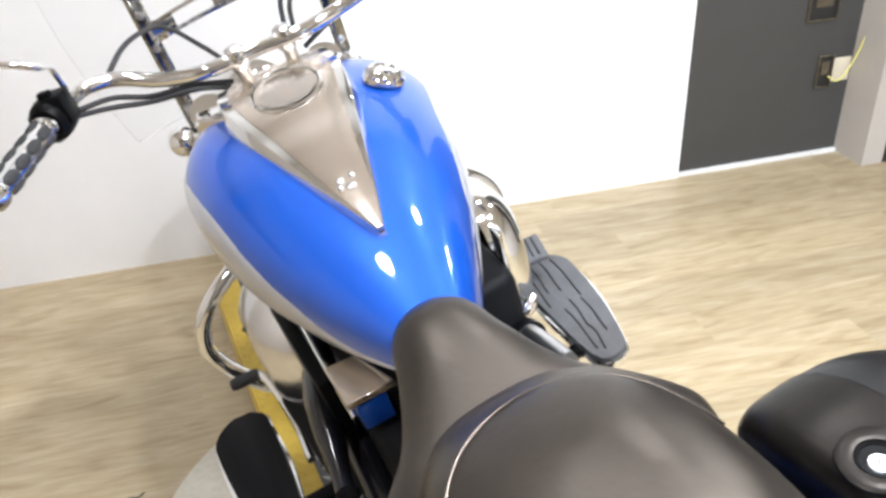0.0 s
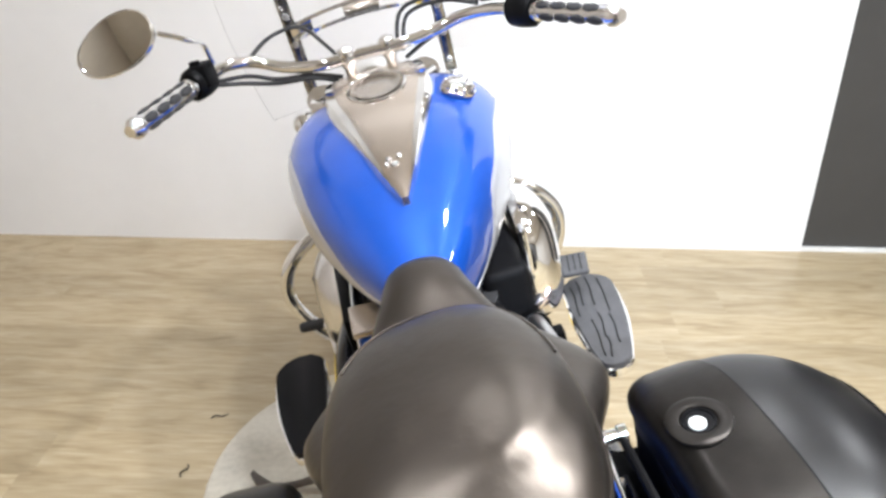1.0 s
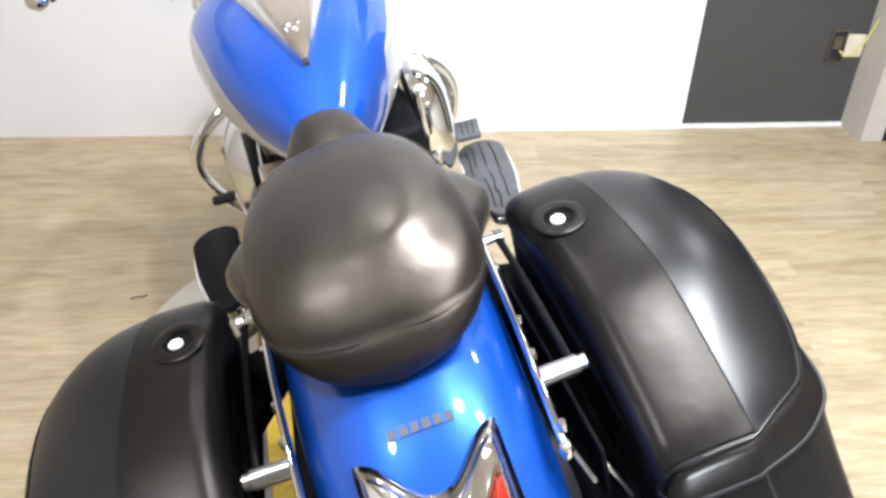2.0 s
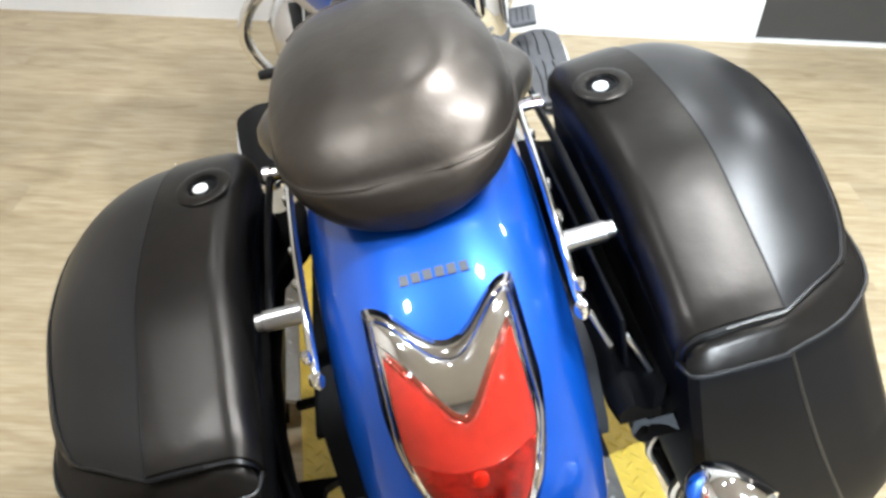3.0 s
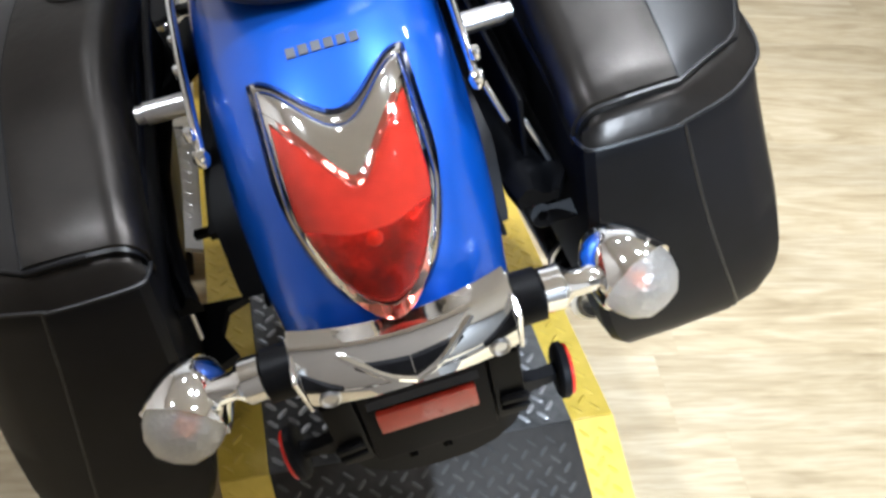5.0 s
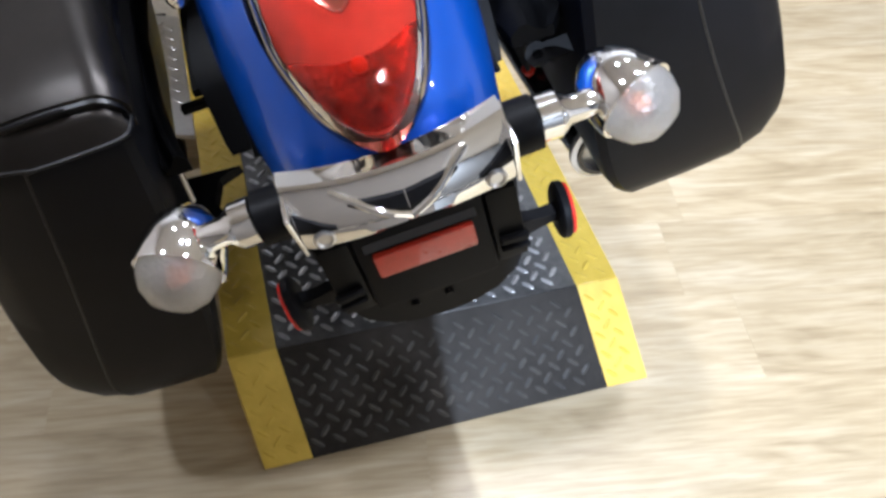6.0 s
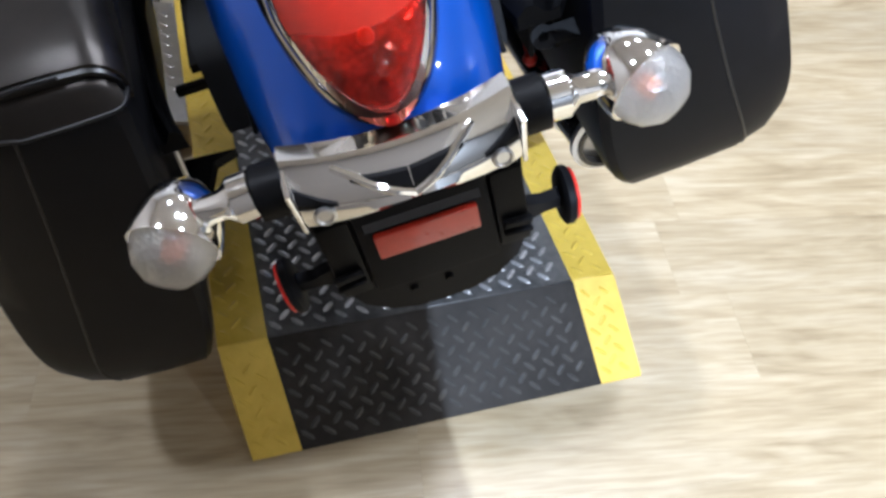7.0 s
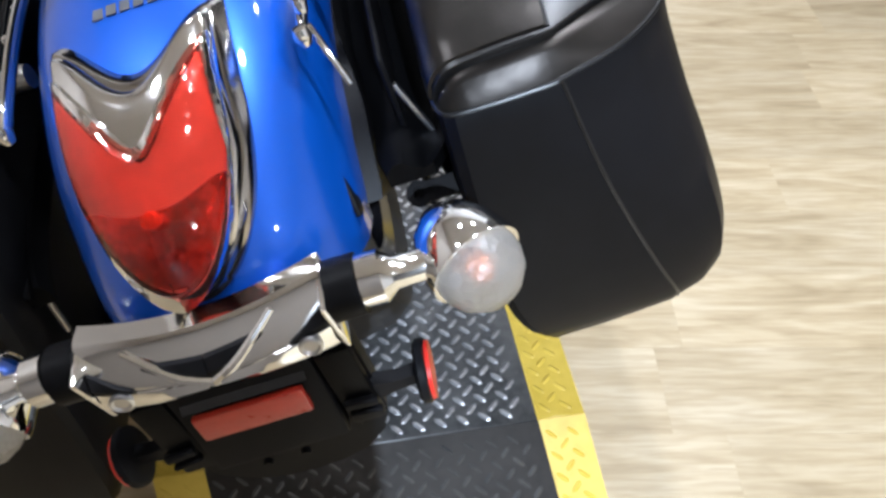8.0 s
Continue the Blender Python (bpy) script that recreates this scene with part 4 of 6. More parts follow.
def grid_solid(f, nu, nv, drop):
    """A shell over f(u, v, raised) with a skirt drop deep."""
    bm = B()
    top = [[bm.verts.new(f(2 * i / nu - 1, j / nv, 1)) for i in range(nu + 1)] for j in range(nv + 1)]
    low = [[bm.verts.new(f(2 * i / nu - 1, j / nv, 0)) for i in range(nu + 1)] for j in range(nv + 1)]
    for j in range(nv):
        for i in range(nu):
            bm.faces.new((top[j][i], top[j][i + 1], top[j + 1][i + 1], top[j + 1][i]))
            bm.faces.new((low[j][i], low[j + 1][i], low[j + 1][i + 1], low[j][i + 1]))
    for i in range(nu):
        bm.faces.new((top[0][i], low[0][i], low[0][i + 1], top[0][i + 1]))
        bm.faces.new((top[nv][i + 1], low[nv][i + 1], low[nv][i], top[nv][i]))
    for j in range(nv):
        bm.faces.new((top[j][0], top[j + 1][0], low[j + 1][0], low[j][0]))
        bm.faces.new((top[j + 1][nu], top[j][nu], low[j][nu], low[j + 1][nu]))
    return bm


def tail_shape(width, top_mid, top_side, curl, bottom, base, dome, thick=0.0, keel=0.0):
    """Patch of the fender between a V-shaped top edge and a rounded bottom."""
    def f(u, v, r):
        x = width * math.sin(u * math.pi / 2)
        a = abs(x) / width
        drop = 0.5 - 0.5 * math.cos(math.pi * a) if curl else (math.sqrt(a * a + 0.012) - 0.1095) / 0.8965
        s_top = top_mid - (top_mid - top_side) * drop
        s_bot = 0.655 + (bottom - 0.655) * math.sqrt(max(0.0, 1 - a * a))
        s = s_top + (max(s_bot, s_top + 0.006) - s_top) * v
        arch = dome * ((1 - keel) * max(0, 1 - a ** 2.6) ** 0.5 + keel * (1 - a)) * math.sin(math.pi * min(1, 0.16 + (0.66 if thick else 0.76) * v)) ** 0.7
        edge = min(1.0, 8 * min(v, 1 - v) + 0.35, 7 * (1 - a) + 0.35)
        return fender_at(min(s, 0.845), x, ((base + arch) * edge) if r else (base + arch - thick if thick else -0.004))
    return f


def build_tail_lamp():
    edge = part("tail_lamp", grid_solid(tail_shape(0.0795, 0.620, 0.561, 1, 0.814, 0.010, 0.012), 48, 28, 0), DIMCHROME, bike, "V-shaped tail lamp with chrome bezel and red lens", 50)
    part("bezel", grid_solid(tail_shape(0.0742, 0.633, 0.575, 1, 0.809, 0.018, 0.014), 48, 28, 0), CHROME, edge, "V-shaped chrome bezel", 60)
    part("lens_seal", grid_solid(tail_shape(0.0696, 0.687, 0.603, 0, 0.809, 0.0215, 0.016), 44, 30, 0), MATTBLACK, edge, "thin black seal round the lens", 40)
    part("lens", grid_solid(tail_shape(0.0682, 0.691, 0.608, 0, 0.807, 0.0275, 0.034, 0.0035, 0.5), 44, 30, 0), REDLENS, edge, "glossy red lens with a ridge down the middle", 22)
    part("lens_backing", grid_solid(tail_shape(0.0676, 0.692, 0.610, 0, 0.806, 0.0235, 0.017), 36, 26, 0), TRIM, edge, "pale backing behind the red lens", 40)
    part("reflector_bowl", grid_solid(tail_shape(0.0640, 0.722, 0.722, 0, 0.802, 0.0255, 0.017), 32, 20, 0), BOWL, edge, "dark red reflector behind the lower lens", 40)
    at = aim(fender_at(0.752, 0.0, 0.044), (0, -0.72, 0.66), (1, 0, 0))
    bm = B()
    lathe(bm, [(0.001, -0.008), (0.006, -0.006), (0.0075, 0), (0.006, 0.006), (0.001, 0.008)], 16, at @ pose(-0.008, 0, 0.004))
    part("bulb", bm, ORANGE, edge, "bulb behind the lens")


def build_tail_bar():
    bm = B()
    rings = []
    for x in steps(-0.103, 0.103, 24):
        u = x / 0.108
        t = 0.598 - 0.003 * (1 - u * u)
        b = 0.535 + 0.004 * (1 - abs(u)) - 0.012 * (abs(u) > 0.55) * (abs(u) - 0.55)
        y = -0.580 - 0.018 * (1 - u * u)
        rings.append([(x, y + 0.03, t - 0.002), (x, y + 0.010, t), (x, y + 0.004, t - 0.003), (x, y - 0.014, t - 0.026), (x, y - 0.016, t - 0.032), (x, y - 0.010, t - 0.040), (x, y - 0.008, b + 0.008), (x, y - 0.006, b), (x, y + 0.012, b - 0.004), (x, y + 0.03, b + 0.02)])
    loft(bm, rings)
    bar = part("tail_bar", bm, CHROME, bike, "chrome rear signal bar", 28)
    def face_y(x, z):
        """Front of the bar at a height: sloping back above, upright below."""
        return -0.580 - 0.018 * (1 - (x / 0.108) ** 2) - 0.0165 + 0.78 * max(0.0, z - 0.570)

    for s in (-1, 1):
        # black V mid-panel paints the chrome's dark reflection; black notch by each end
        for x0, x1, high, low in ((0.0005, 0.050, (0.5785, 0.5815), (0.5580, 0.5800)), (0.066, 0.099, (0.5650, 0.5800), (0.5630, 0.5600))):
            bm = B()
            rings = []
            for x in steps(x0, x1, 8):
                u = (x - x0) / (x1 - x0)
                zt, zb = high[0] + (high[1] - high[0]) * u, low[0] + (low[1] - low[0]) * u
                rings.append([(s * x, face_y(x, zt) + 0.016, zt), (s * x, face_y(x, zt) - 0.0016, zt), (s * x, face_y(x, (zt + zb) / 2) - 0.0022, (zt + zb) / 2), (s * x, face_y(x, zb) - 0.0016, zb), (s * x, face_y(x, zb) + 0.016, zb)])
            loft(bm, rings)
            part("bar_reflection_panel", bm, MATTBLACK, bar, "black panel painting dark notches and reflections into the chrome", 30)
        bm = B()
        tube(bm, [(s * 0.062 * u, face_y(0.062 * u, 0.556 + 0.036 * u) - 0.001, 0.556 + 0.036 * u) for u in steps(0, 1, 6)], lambda u: 0.0048 - 0.0018 * u, 8, 1)
        part("bar_crease", bm, CHROME, bar, "chrome crease of the V")
        bm = B()
        lathe(bm, [(0.001, 0), (0.010, 0), (0.010, 0.003), (0.008, 0.004), (0.006, 0.002), (0.001, 0.002)], 18, aim((s * 0.080, -0.6085, 0.556), (0, -1, 0.1), (1, 0, 0)))
        part("bar_bolt", bm, SATIN, bar, "recessed bolt")
        bm = B()
        rings = []
        for u in steps(0, 1, 10):
            x = s * (0.099 - 0.094 * u)
            zc, hh, yy = 0.551 + 0.004 * u ** 1.3, 0.0155 - 0.008 * u, -0.580 - 0.018 * (1 - (x / 0.108) ** 2)
            rings.append([(x, yy + 0.006, zc + hh), (x, yy - 0.018, zc + hh * 0.75), (x, yy - 0.022, zc), (x, yy - 0.018, zc - hh * 0.8), (x, yy + 0.006, zc - hh)])
        loft(bm, rings)
        part("bar_rib", bm, CHROME, bar, "raised chrome rib", 50)
        bm = B()
        block(bm, (0.005, 0.050, 0.062), pose(s * 0.1025, -0.579, 0.562, 8, 0, 0), 0.0022)
        part("bar_end", bm, CHROME, bar, "bright bar end flange")
        bm = B()
        lathe(bm, [(0.001, 0), (0.025, 0), (0.025, 0.026), (0.001, 0.026)], 24, aim((s * 0.104, -0.575, 0.571), (s, 0, 0), (0, 0, 1)), (1.05, 1))
        part("collar", bm, PLASTIC, bar, "black rubber collar")
        bm = B()
        lathe(bm, [(0.001, 0), (0.022, 0), (0.022, 0.018), (0.014, 0.028), (0.013, 0.062), (0.001, 0.062)], 20, aim((s * 0.131, -0.577, 0.575), (s, 0, -0.05), (0, 0, 1)))
        part("signal_arm", bm, CHROME, bar, "chrome signal arm")
        # bullet signal
        m = aim((0.218, -0.575, 0.562) if s > 0 else (-0.210, -0.577, 0.555), (s * 0.42, -1, -0.22), (0, 0, 1))
        bm = B()
        lathe(bm, [(0.001, -0.056), (0.014, -0.052), (0.029, -0.038), (0.038, -0.018), (0.0415, 0.004), (0.041, 0.010), (0.0375, 0.010), (0.036, 0.0), (0.025, -0.012), (0.001, -0.018)], 32, m)
        sig = part("rear_signal", bm, CHROME, bike, "chrome bullet turn signal with clear lens")
        bm = B()
        lathe(bm, [(0.0375, 0.008), (0.0365, 0.019), (0.031, 0.032), (0.019, 0.043), (0.001, 0.047), (0.001, 0.043), (0.017, 0.039), (0.028, 0.029), (0.0335, 0.018), (0.0345, 0.008), (0.0375, 0.008)], 32, m)
        part("signal_lens", bm, CLEARLENS, sig, "clear ribbed signal lens", 60)
        bm = B()
        lathe(bm, [(0.001, -0.016), (0.008, -0.014), (0.011, 0.0), (0.011, 0.012), (0.007, 0.022), (0.001, 0.024)], 16, m)
        part("signal_bulb", bm, ORANGE, sig, "orange bulb")


def build_plate_bracket():
    bm = B()
    half = [(0.0, 0.335), (0.03, 0.337), (0.06, 0.348), (0.085, 0.372), (0.098, 0.405), (0.10, 0.44), (0.102, 0.535)]
    out = half + [(-x, z) for x, z in reversed(half[1:])]
    m = Matrix(((1, 0, 0, 0), (0, 0, 1, 0), (0, 1, 0, 0), (0, 0, 0, 1)))
    slab(bm, out, -0.585, -0.565, m)
    br = part("plate_bracket", bm, MATTBLACK, bike, "black plastic licence plate bracket")
    bm = B()
    block(bm, (0.13, 0.02, 0.11), pose(0, -0.592, 0.47, -8), 0.006)
    part("bracket_step", bm, MATTBLACK, br)
    bm = B()
    block(bm, (0.10, 0.008, 0.030), pose(0, -0.606, 0.487, -6), 0.003)
    part("reflector", bm, REFLECTOR, br, "red rear reflector")
    bm = B()
    slab(bm, rounded([(0.07, 0.455), (0.07, 0.40), (0.05, 0.365), (0.0, 0.35), (-0.05, 0.365), (-0.07, 0.40), (-0.07, 0.455)], 3), -0.592, -0.588, m)
    part("plate_backing", bm, MATTBLACK, br, "dark empty plate backing")
    for x in (-0.03, 0.008):
        bm = B()
        lathe(bm, [(0.001, 0), (0.005, 0), (0.004, 0.005), (0.001, 0.005)], 10, aim((x, -0.592, 0.385), (0, -1, 0), (1, 0, 0)))
        part("plate_screw", bm, MATTBLACK, br)
    # sloped hood over the reflector
    bm = B()
    slab(bm, [(-0.602, 0.505), (-0.570, 0.540), (-0.560, 0.540), (-0.560, 0.500)], -0.056, 0.056, Matrix(((0, 0, 1, 0), (1, 0, 0, 0), (0, 1, 0, 0), (0, 0, 0, 1))))
    part("reflector_hood", bm, GLOSSBLACK, br, "glossy black hood over the reflector", 30)
    for s in (-1, 1):
        bm = B()
        block(bm, (0.032, 0.012, 0.105), pose(s * 0.083, -0.592, 0.468, -3), 0.004)
        part("bracket_cheek", bm, PLASTIC, br, "folded black cheek of the bracket")
        bm = B()
        block(bm, (0.030, 0.008, 0.010), pose(s * 0.086, -0.603, 0.452, 0, s * 8, 0), 0.002, 1)
        block(bm, (0.030, 0.008, 0.006), pose(s * 0.086, -0.602, 0.436, 0, s * 8, 0), 0.002, 1)
        part("cheek_rib", bm, MATTBLACK, br)
        bm = B()
        loft(bm, [[(s * x, y - 0.007, z - h), (s * x, y + 0.007, z - h), (s * x, y + 0.007, z + h), (s * x, y - 0.007, z + h)] for x, y, z, h in ((0.085, -0.588, 0.450, 0.013), (0.104, -0.586, 0.446, 0.011), (0.118, -0.583, 0.442, 0.007), (0.138, -0.579, 0.438, 0.007))])
        part("reflector_arm", bm, MATTBLACK, br, "black arm of the side reflector", 40)
        at = aim((s * 0.137, -0.578, 0.437), (s, -0.06, -0.10), (0, 0, 1))
        bm = B()
        lathe(bm, [(0.001, 0), (0.026, 0), (0.030, 0.003), (0.030, 0.009), (0.028, 0.011), (0.001, 0.011)], 28, at)
        side = part("reflector_holder", bm, MATTBLACK, br, "round black reflector holder")
        bm = B()
        lathe(bm, [(0.001, 0.0105), (0.0275, 0.0105), (0.0265, 0.0145), (0.001, 0.0165)], 28, at)
        part("side_reflector", bm, REDPAINT, side, "round red side reflector")
    bm = B()
    block(bm, (0.20, 0.05, 0.06), pose(0, -0.55, 0.53), 0.008)
    part("bracket_mount", bm, MATTBLACK, br)


def build_tail_struts():
    bm = B()
    loft(bm, [[(-0.13, y, z - 0.006), (-0.13, y, z + 0.006), (-x, y, z + 0.004), (-x, y, z - 0.006)] for y, x, z in ((0.02, 0.150, 0.62), (-0.10, 0.156, 0.615), (-0.22, 0.164, 0.600), (-0.29, 0.174, 0.570), (-0.342, 0.183, 0.540))])
    part("fender_bracket", bm, DEEPBLACK, bike, "black bracket below the fender rail", 40)
    for name, a, b, wide, mat, label in (
            ("rail_stay", (0.141, -0.372, 0.684), (0.160, -0.402, 0.632), 0.007, CHROME, "thin chrome stay below the fender rail"),
            ("bag_stay", (0.190, -0.352, 0.585), (0.214, -0.362, 0.520), 0.008, SATIN, "satin metal stay beside the saddlebag"),
            ("bag_stay", (-0.226, -0.395, 0.502), (-0.232, -0.402, 0.446), 0.007, SATIN, "satin metal stay beside the saddlebag"),
            ("fender_tab", (0.122, -0.425, 0.575), (0.128, -0.455, 0.530), 0.030, PLASTIC, "black tab under the fender's edge"),
            ("fender_tab", (-0.122, -0.425, 0.575), (-0.128, -0.455, 0.530), 0.030, PLASTIC, "black tab under the fender's edge")):
        bm = B()
        d = Vector(b) - Vector(a)
        block(bm, (0.006, wide, d.length), aim(tuple((Vector(a) + Vector(b)) / 2), d, (1, 0, 0)) @ pose(0, 0, 0, 0, 0, 90), 0.0025)
        part(name, bm, mat, bike, label)


build_fender()
build_tail_struts()
build_tail_lamp()
build_tail_bar()
build_plate_bracket()

# ---- saddlebags
BAG = [  # y, inner x, outer x, top, fall of the top towards the outer edge
    (-0.422, 0.225, 0.432, 0.632, 0.010), (-0.40, 0.224, 0.447, 0.643, 0.014), (-0.34, 0.227, 0.464, 0.662, 0.026), (-0.20, 0.231, 0.482, 0.703, 0.054),
    (-0.06, 0.227, 0.490, 0.718, 0.072), (0.03, 0.222, 0.476, 0.712, 0.076), (0.085, 0.228, 0.438, 0.688, 0.072), (0.112, 0.242, 0.380, 0.650, 0.05)]
SHELL = [  # height, inner x, outer x, rear y, front y, where the rear crease runs, rise towards the outer side
    (0.597, 0.224, 0.458, -0.443, 0.118, 0.46, 0.0), (0.50, 0.221, 0.469, -0.463, 0.122, 0.52, 0.0), (0.41, 0.221, 0.484, -0.473, 0.118, 0.58, 0.0), (0.34, 0.228, 0.489, -0.477, 0.108, 0.64, 0.0),
    (0.285, 0.243, 0.484, -0.472, 0.09, 0.70, 0.004), (0.25, 0.265, 0.460, -0.460, 0.06, 0.76, 0.014), (0.235, 0.287, 0.424, -0.442, 0.03, 0.80, 0.014)]


def lid_y(x, y):
    """The rear edge of a lid runs forward towards its outer corner."""
    return y + 0.62 * max(0.0, x - 0.335) * min(1.0, max(0.0, (-0.16 - y) / 0.26))


def bag_point(s, x, y, z):
    """Place on a bag: the one over the side stand splays out and hangs a little lower."""
    if s < 0:
        inner = min(1.0, max(0.0, (0.47 - x) / 0.26)) * (1 - 0.45 * min(1.0, max(0.0, (-0.15 - y) / 0.2)))
        pull = 0.25 * max(0.0, 0.61 - z)
        front = min(1.0, max(0.0, (y + 0.13) / 0.08))
        pull += (min(pull, 0.9 * max(0.0, 0.535 - z)) - pull) * front
        x += 0.06 * max(0.0, 0.61 - z) + inner * pull + 0.055 * max(0.0, x - 0.34)
        x -= 0.4 * max(0.0, 0.31 - z) * min(1.0, max(0.0, (x - 0.30) / 0.16))
        z = z if z > 0.60 else 0.60 - (0.60 - z) * 1.20
    return (s * x, y, z)


def lid_profile(y, lift=0.0, k0=0, k1=27):
    xi, xo, zt, fall = ease(BAG, y)
    r = min(0.030, zt - 0.58)
    pts = [(xi, zt - 0.075), (xi, zt - 0.045)]
    for k in range(7):
        q = k / 6 * math.pi / 2
        pts.append((xi + r * (1 - math.cos(q)), zt - r * (1 - math.sin(q))))
    xm = xi + (xo - xi) * 0.42
    pts += [(xi + r + (xm - xi - r) * k / 3, zt + 0.003 * math.sin(math.pi * k / 6)) for k in (1, 2, 3)]
    for k in range(1, 15):
        q = k / 14
        pts.append((xm + (xo - xm) * q, zt + 0.003 - (fall + 0.003) * (1 - (1 - q ** 2.3) ** 0.72)))
    pts.append((xo + 0.001, zt - fall - 0.014))
    out = []
    for i, (x, z) in enumerate(pts):
        x0, z0 = pts[max(i - 1, 0)]
        x1, z1 = pts[min(i + 1, len(pts) - 1)]
        d = math.hypot(x1 - x0, z1 - z0)
        out.append((x - lift * (z1 - z0) / d, z + lift * (x1 - x0) / d))
    return out[k0:k1]


def shell_ring(row, s, grow=0.0):
    h, xi, xo, yr, yf, crease, rise = row
    xi, xo, yr, yf = xi - grow, xo + grow, yr - grow, yf + grow
    xc = xi + (xo - xi) * crease
    w = xo - xi
    taper = min(1.0, max(0.0, (h - 0.36) / 0.2))
    belly = math.exp(-((h - 0.36) / 0.1) ** 2)
    plan = [(xi, yf - 0.05), (xi, -0.05), (xi, -0.09), (xi, -0.13), (xi, -0.20), (xi, -0.32), (xi, yr + 0.03), (xi + 0.004, yr + 0.010), (xi + 0.014, yr + 0.002), (xi + 0.5 * (xc - xi), yr), (xc - 0.004, yr + 0.001), (xc + 0.004, yr + 0.004),
            (xc + 0.5 * (xo - xc), yr + 0.010 + 0.012 * taper), (xo - 0.016 - 0.006 * taper, yr + 0.024 + 0.028 * taper), (xo - 0.005, yr + 0.046 + 0.034 * taper), (xo + 0.002 + 0.004 * belly, yr + 0.100 + 0.025 * taper), (xo + 0.004, -0.20), (xo + 0.006, -0.05), (xo - 0.02, yf - 0.07), (xo - 0.05, yf - 0.03), (xo - 0.10, yf - 0.004), (xi + 0.5 * w, yf), (xi + 0.02, yf - 0.02)]
    up = 0.11 if h > 0.58 else 0.0
    return [bag_point(s, x, y, h + rise * (x - 0.28) / 0.16 + up * min(0.42, y - yr)) for x, y in plan]


def build_bag(s):
    # shell with a shoulder up to the lid's edge
    bm = B()
    rows = [ease([(-r[0],) + r[1:] for r in SHELL], -h) for h in steps(0.235, 0.597, 16)]
    rows = [(h,) + tuple(r) for h, r in zip(steps(0.235, 0.597, 16), rows)]
    low = (0.233,) + (0.30, 0.382, -0.412, 0.01, 0.88, 0.016)
    rings = [shell_ring(low, s)] + [shell_ring(r, s) for r in rows]
    top = SHELL[0]
    rings.append(shell_ring((top[0] + 0.004,) + top[1:], s, -0.003))
    rings.append(shell_ring((top[0] + 0.004,) + top[1:], s, -0.010))
    rings.append(shell_ring((top[0] + 0.004,) + top[1:], s, -0.020))
    rings.append(shell_ring((top[0] - 0.002,) + top[1:], s, -0.045))
    loft(bm, rings)
    bag = part("saddlebag", bm, SHELL_BLACK, bike, "black leather hard saddlebag with a stitched lid", 32)
    bm = B()
    line = [Vector(p) for p in shell_ring(top, s, 0.0012)][6:18]
    tube(bm, line, 0.0024, 6, 3)
    part("shell_piping", bm, BAGLEATHER, bag, "piped seam under the lid")
    bm = B()
    tube(bm, [Vector(shell_ring(r, s)[11]) for r in rows[1:]], 0.0020, 6, 2)
    part("shell_seam", bm, BAGLEATHER, bag, "upright seam on the bag's rear face")
    # lid
    ys = steps(-0.422, 0.112, 46)
    bm = B()
    rings = []
    for y in [ys[0] + 0.004] + ys:
        prof = lid_profile(y, -0.010 if y == ys[0] + 0.004 and not rings else 0.0)
        rings.append([bag_point(s, x, lid_y(x, y), z) for x, z in prof])
    rings[0] = [bag_point(s, x, lid_y(x, ys[0]) + 0.003, z) for x, z in lid_profile(ys[0], -0.012)]
    loft(bm, rings)
    lid = part("lid", bm, BAGLEATHER, bag, "black leather lid", 40)
    # worn strip over the inner half of the lid, rolled over the inner edge
    bm = B()
    rings = []
    for y in steps(-0.418, 0.095, 44):
        seam = ease([(-0.42, 0.334), (-0.31, 0.340), (-0.2, 0.343), (-0.05, 0.334), (0.05, 0.322), (0.1, 0.305)], y)[0]
        up = [p for p in lid_profile(y, 0.0036, 1) if p[0] < seam]
        n = 16
        run = []
        full = lid_profile(y, 0.0036, 1)
        j = next(i for i, p in enumerate(full) if p[0] >= seam)
        u = (seam - full[j - 1][0]) / max(1e-6, full[j][0] - full[j - 1][0])
        end = (seam, full[j - 1][1] + (full[j][1] - full[j - 1][1]) * u)
        run = up[:9] + [(up[8][0] + (end[0] - up[8][0]) * k / 6, None) for k in range(1, 7)]
        def height(x):
            for p, q in zip(full, full[1:]):
                if p[0] <= x <= q[0] and q[0] > p[0]:
                    return p[1] + (q[1] - p[1]) * (x - p[0]) / (q[0] - p[0])
            return end[1]
        run = [(x, height(x) if z is None else z) for x, z in run]
        under = [(x, z - 0.0055) for x, z in reversed(run[3:])] + [(run[0][0] + 0.004, run[0][1])]
        rings.append([bag_point(s, x, lid_y(x, y), z) for x, z in run + under])
    loft(bm, rings)
    part("lid_flap", bm, FLAPLEATHER, bag, "brown-worn leather strip", 50)
    bm = B()
    pts = []
    for y in steps(-0.418, 0.07, 14):
        seam = ease([(-0.42, 0.334), (-0.31, 0.340), (-0.2, 0.343), (-0.05, 0.334), (0.05, 0.322), (0.1, 0.305)], y)[0] + 0.0015
        full = lid_profile(y, 0.0004, 1)
        z = min((abs(p[0] - seam), p[1]) for p in full[8:])[1]
        pts.append(bag_point(s, seam, lid_y(seam, y), z))
    tube(bm, pts, 0.0024, 6, 2)
    part("lid_stitching", bm, SHELL_BLACK, bag)
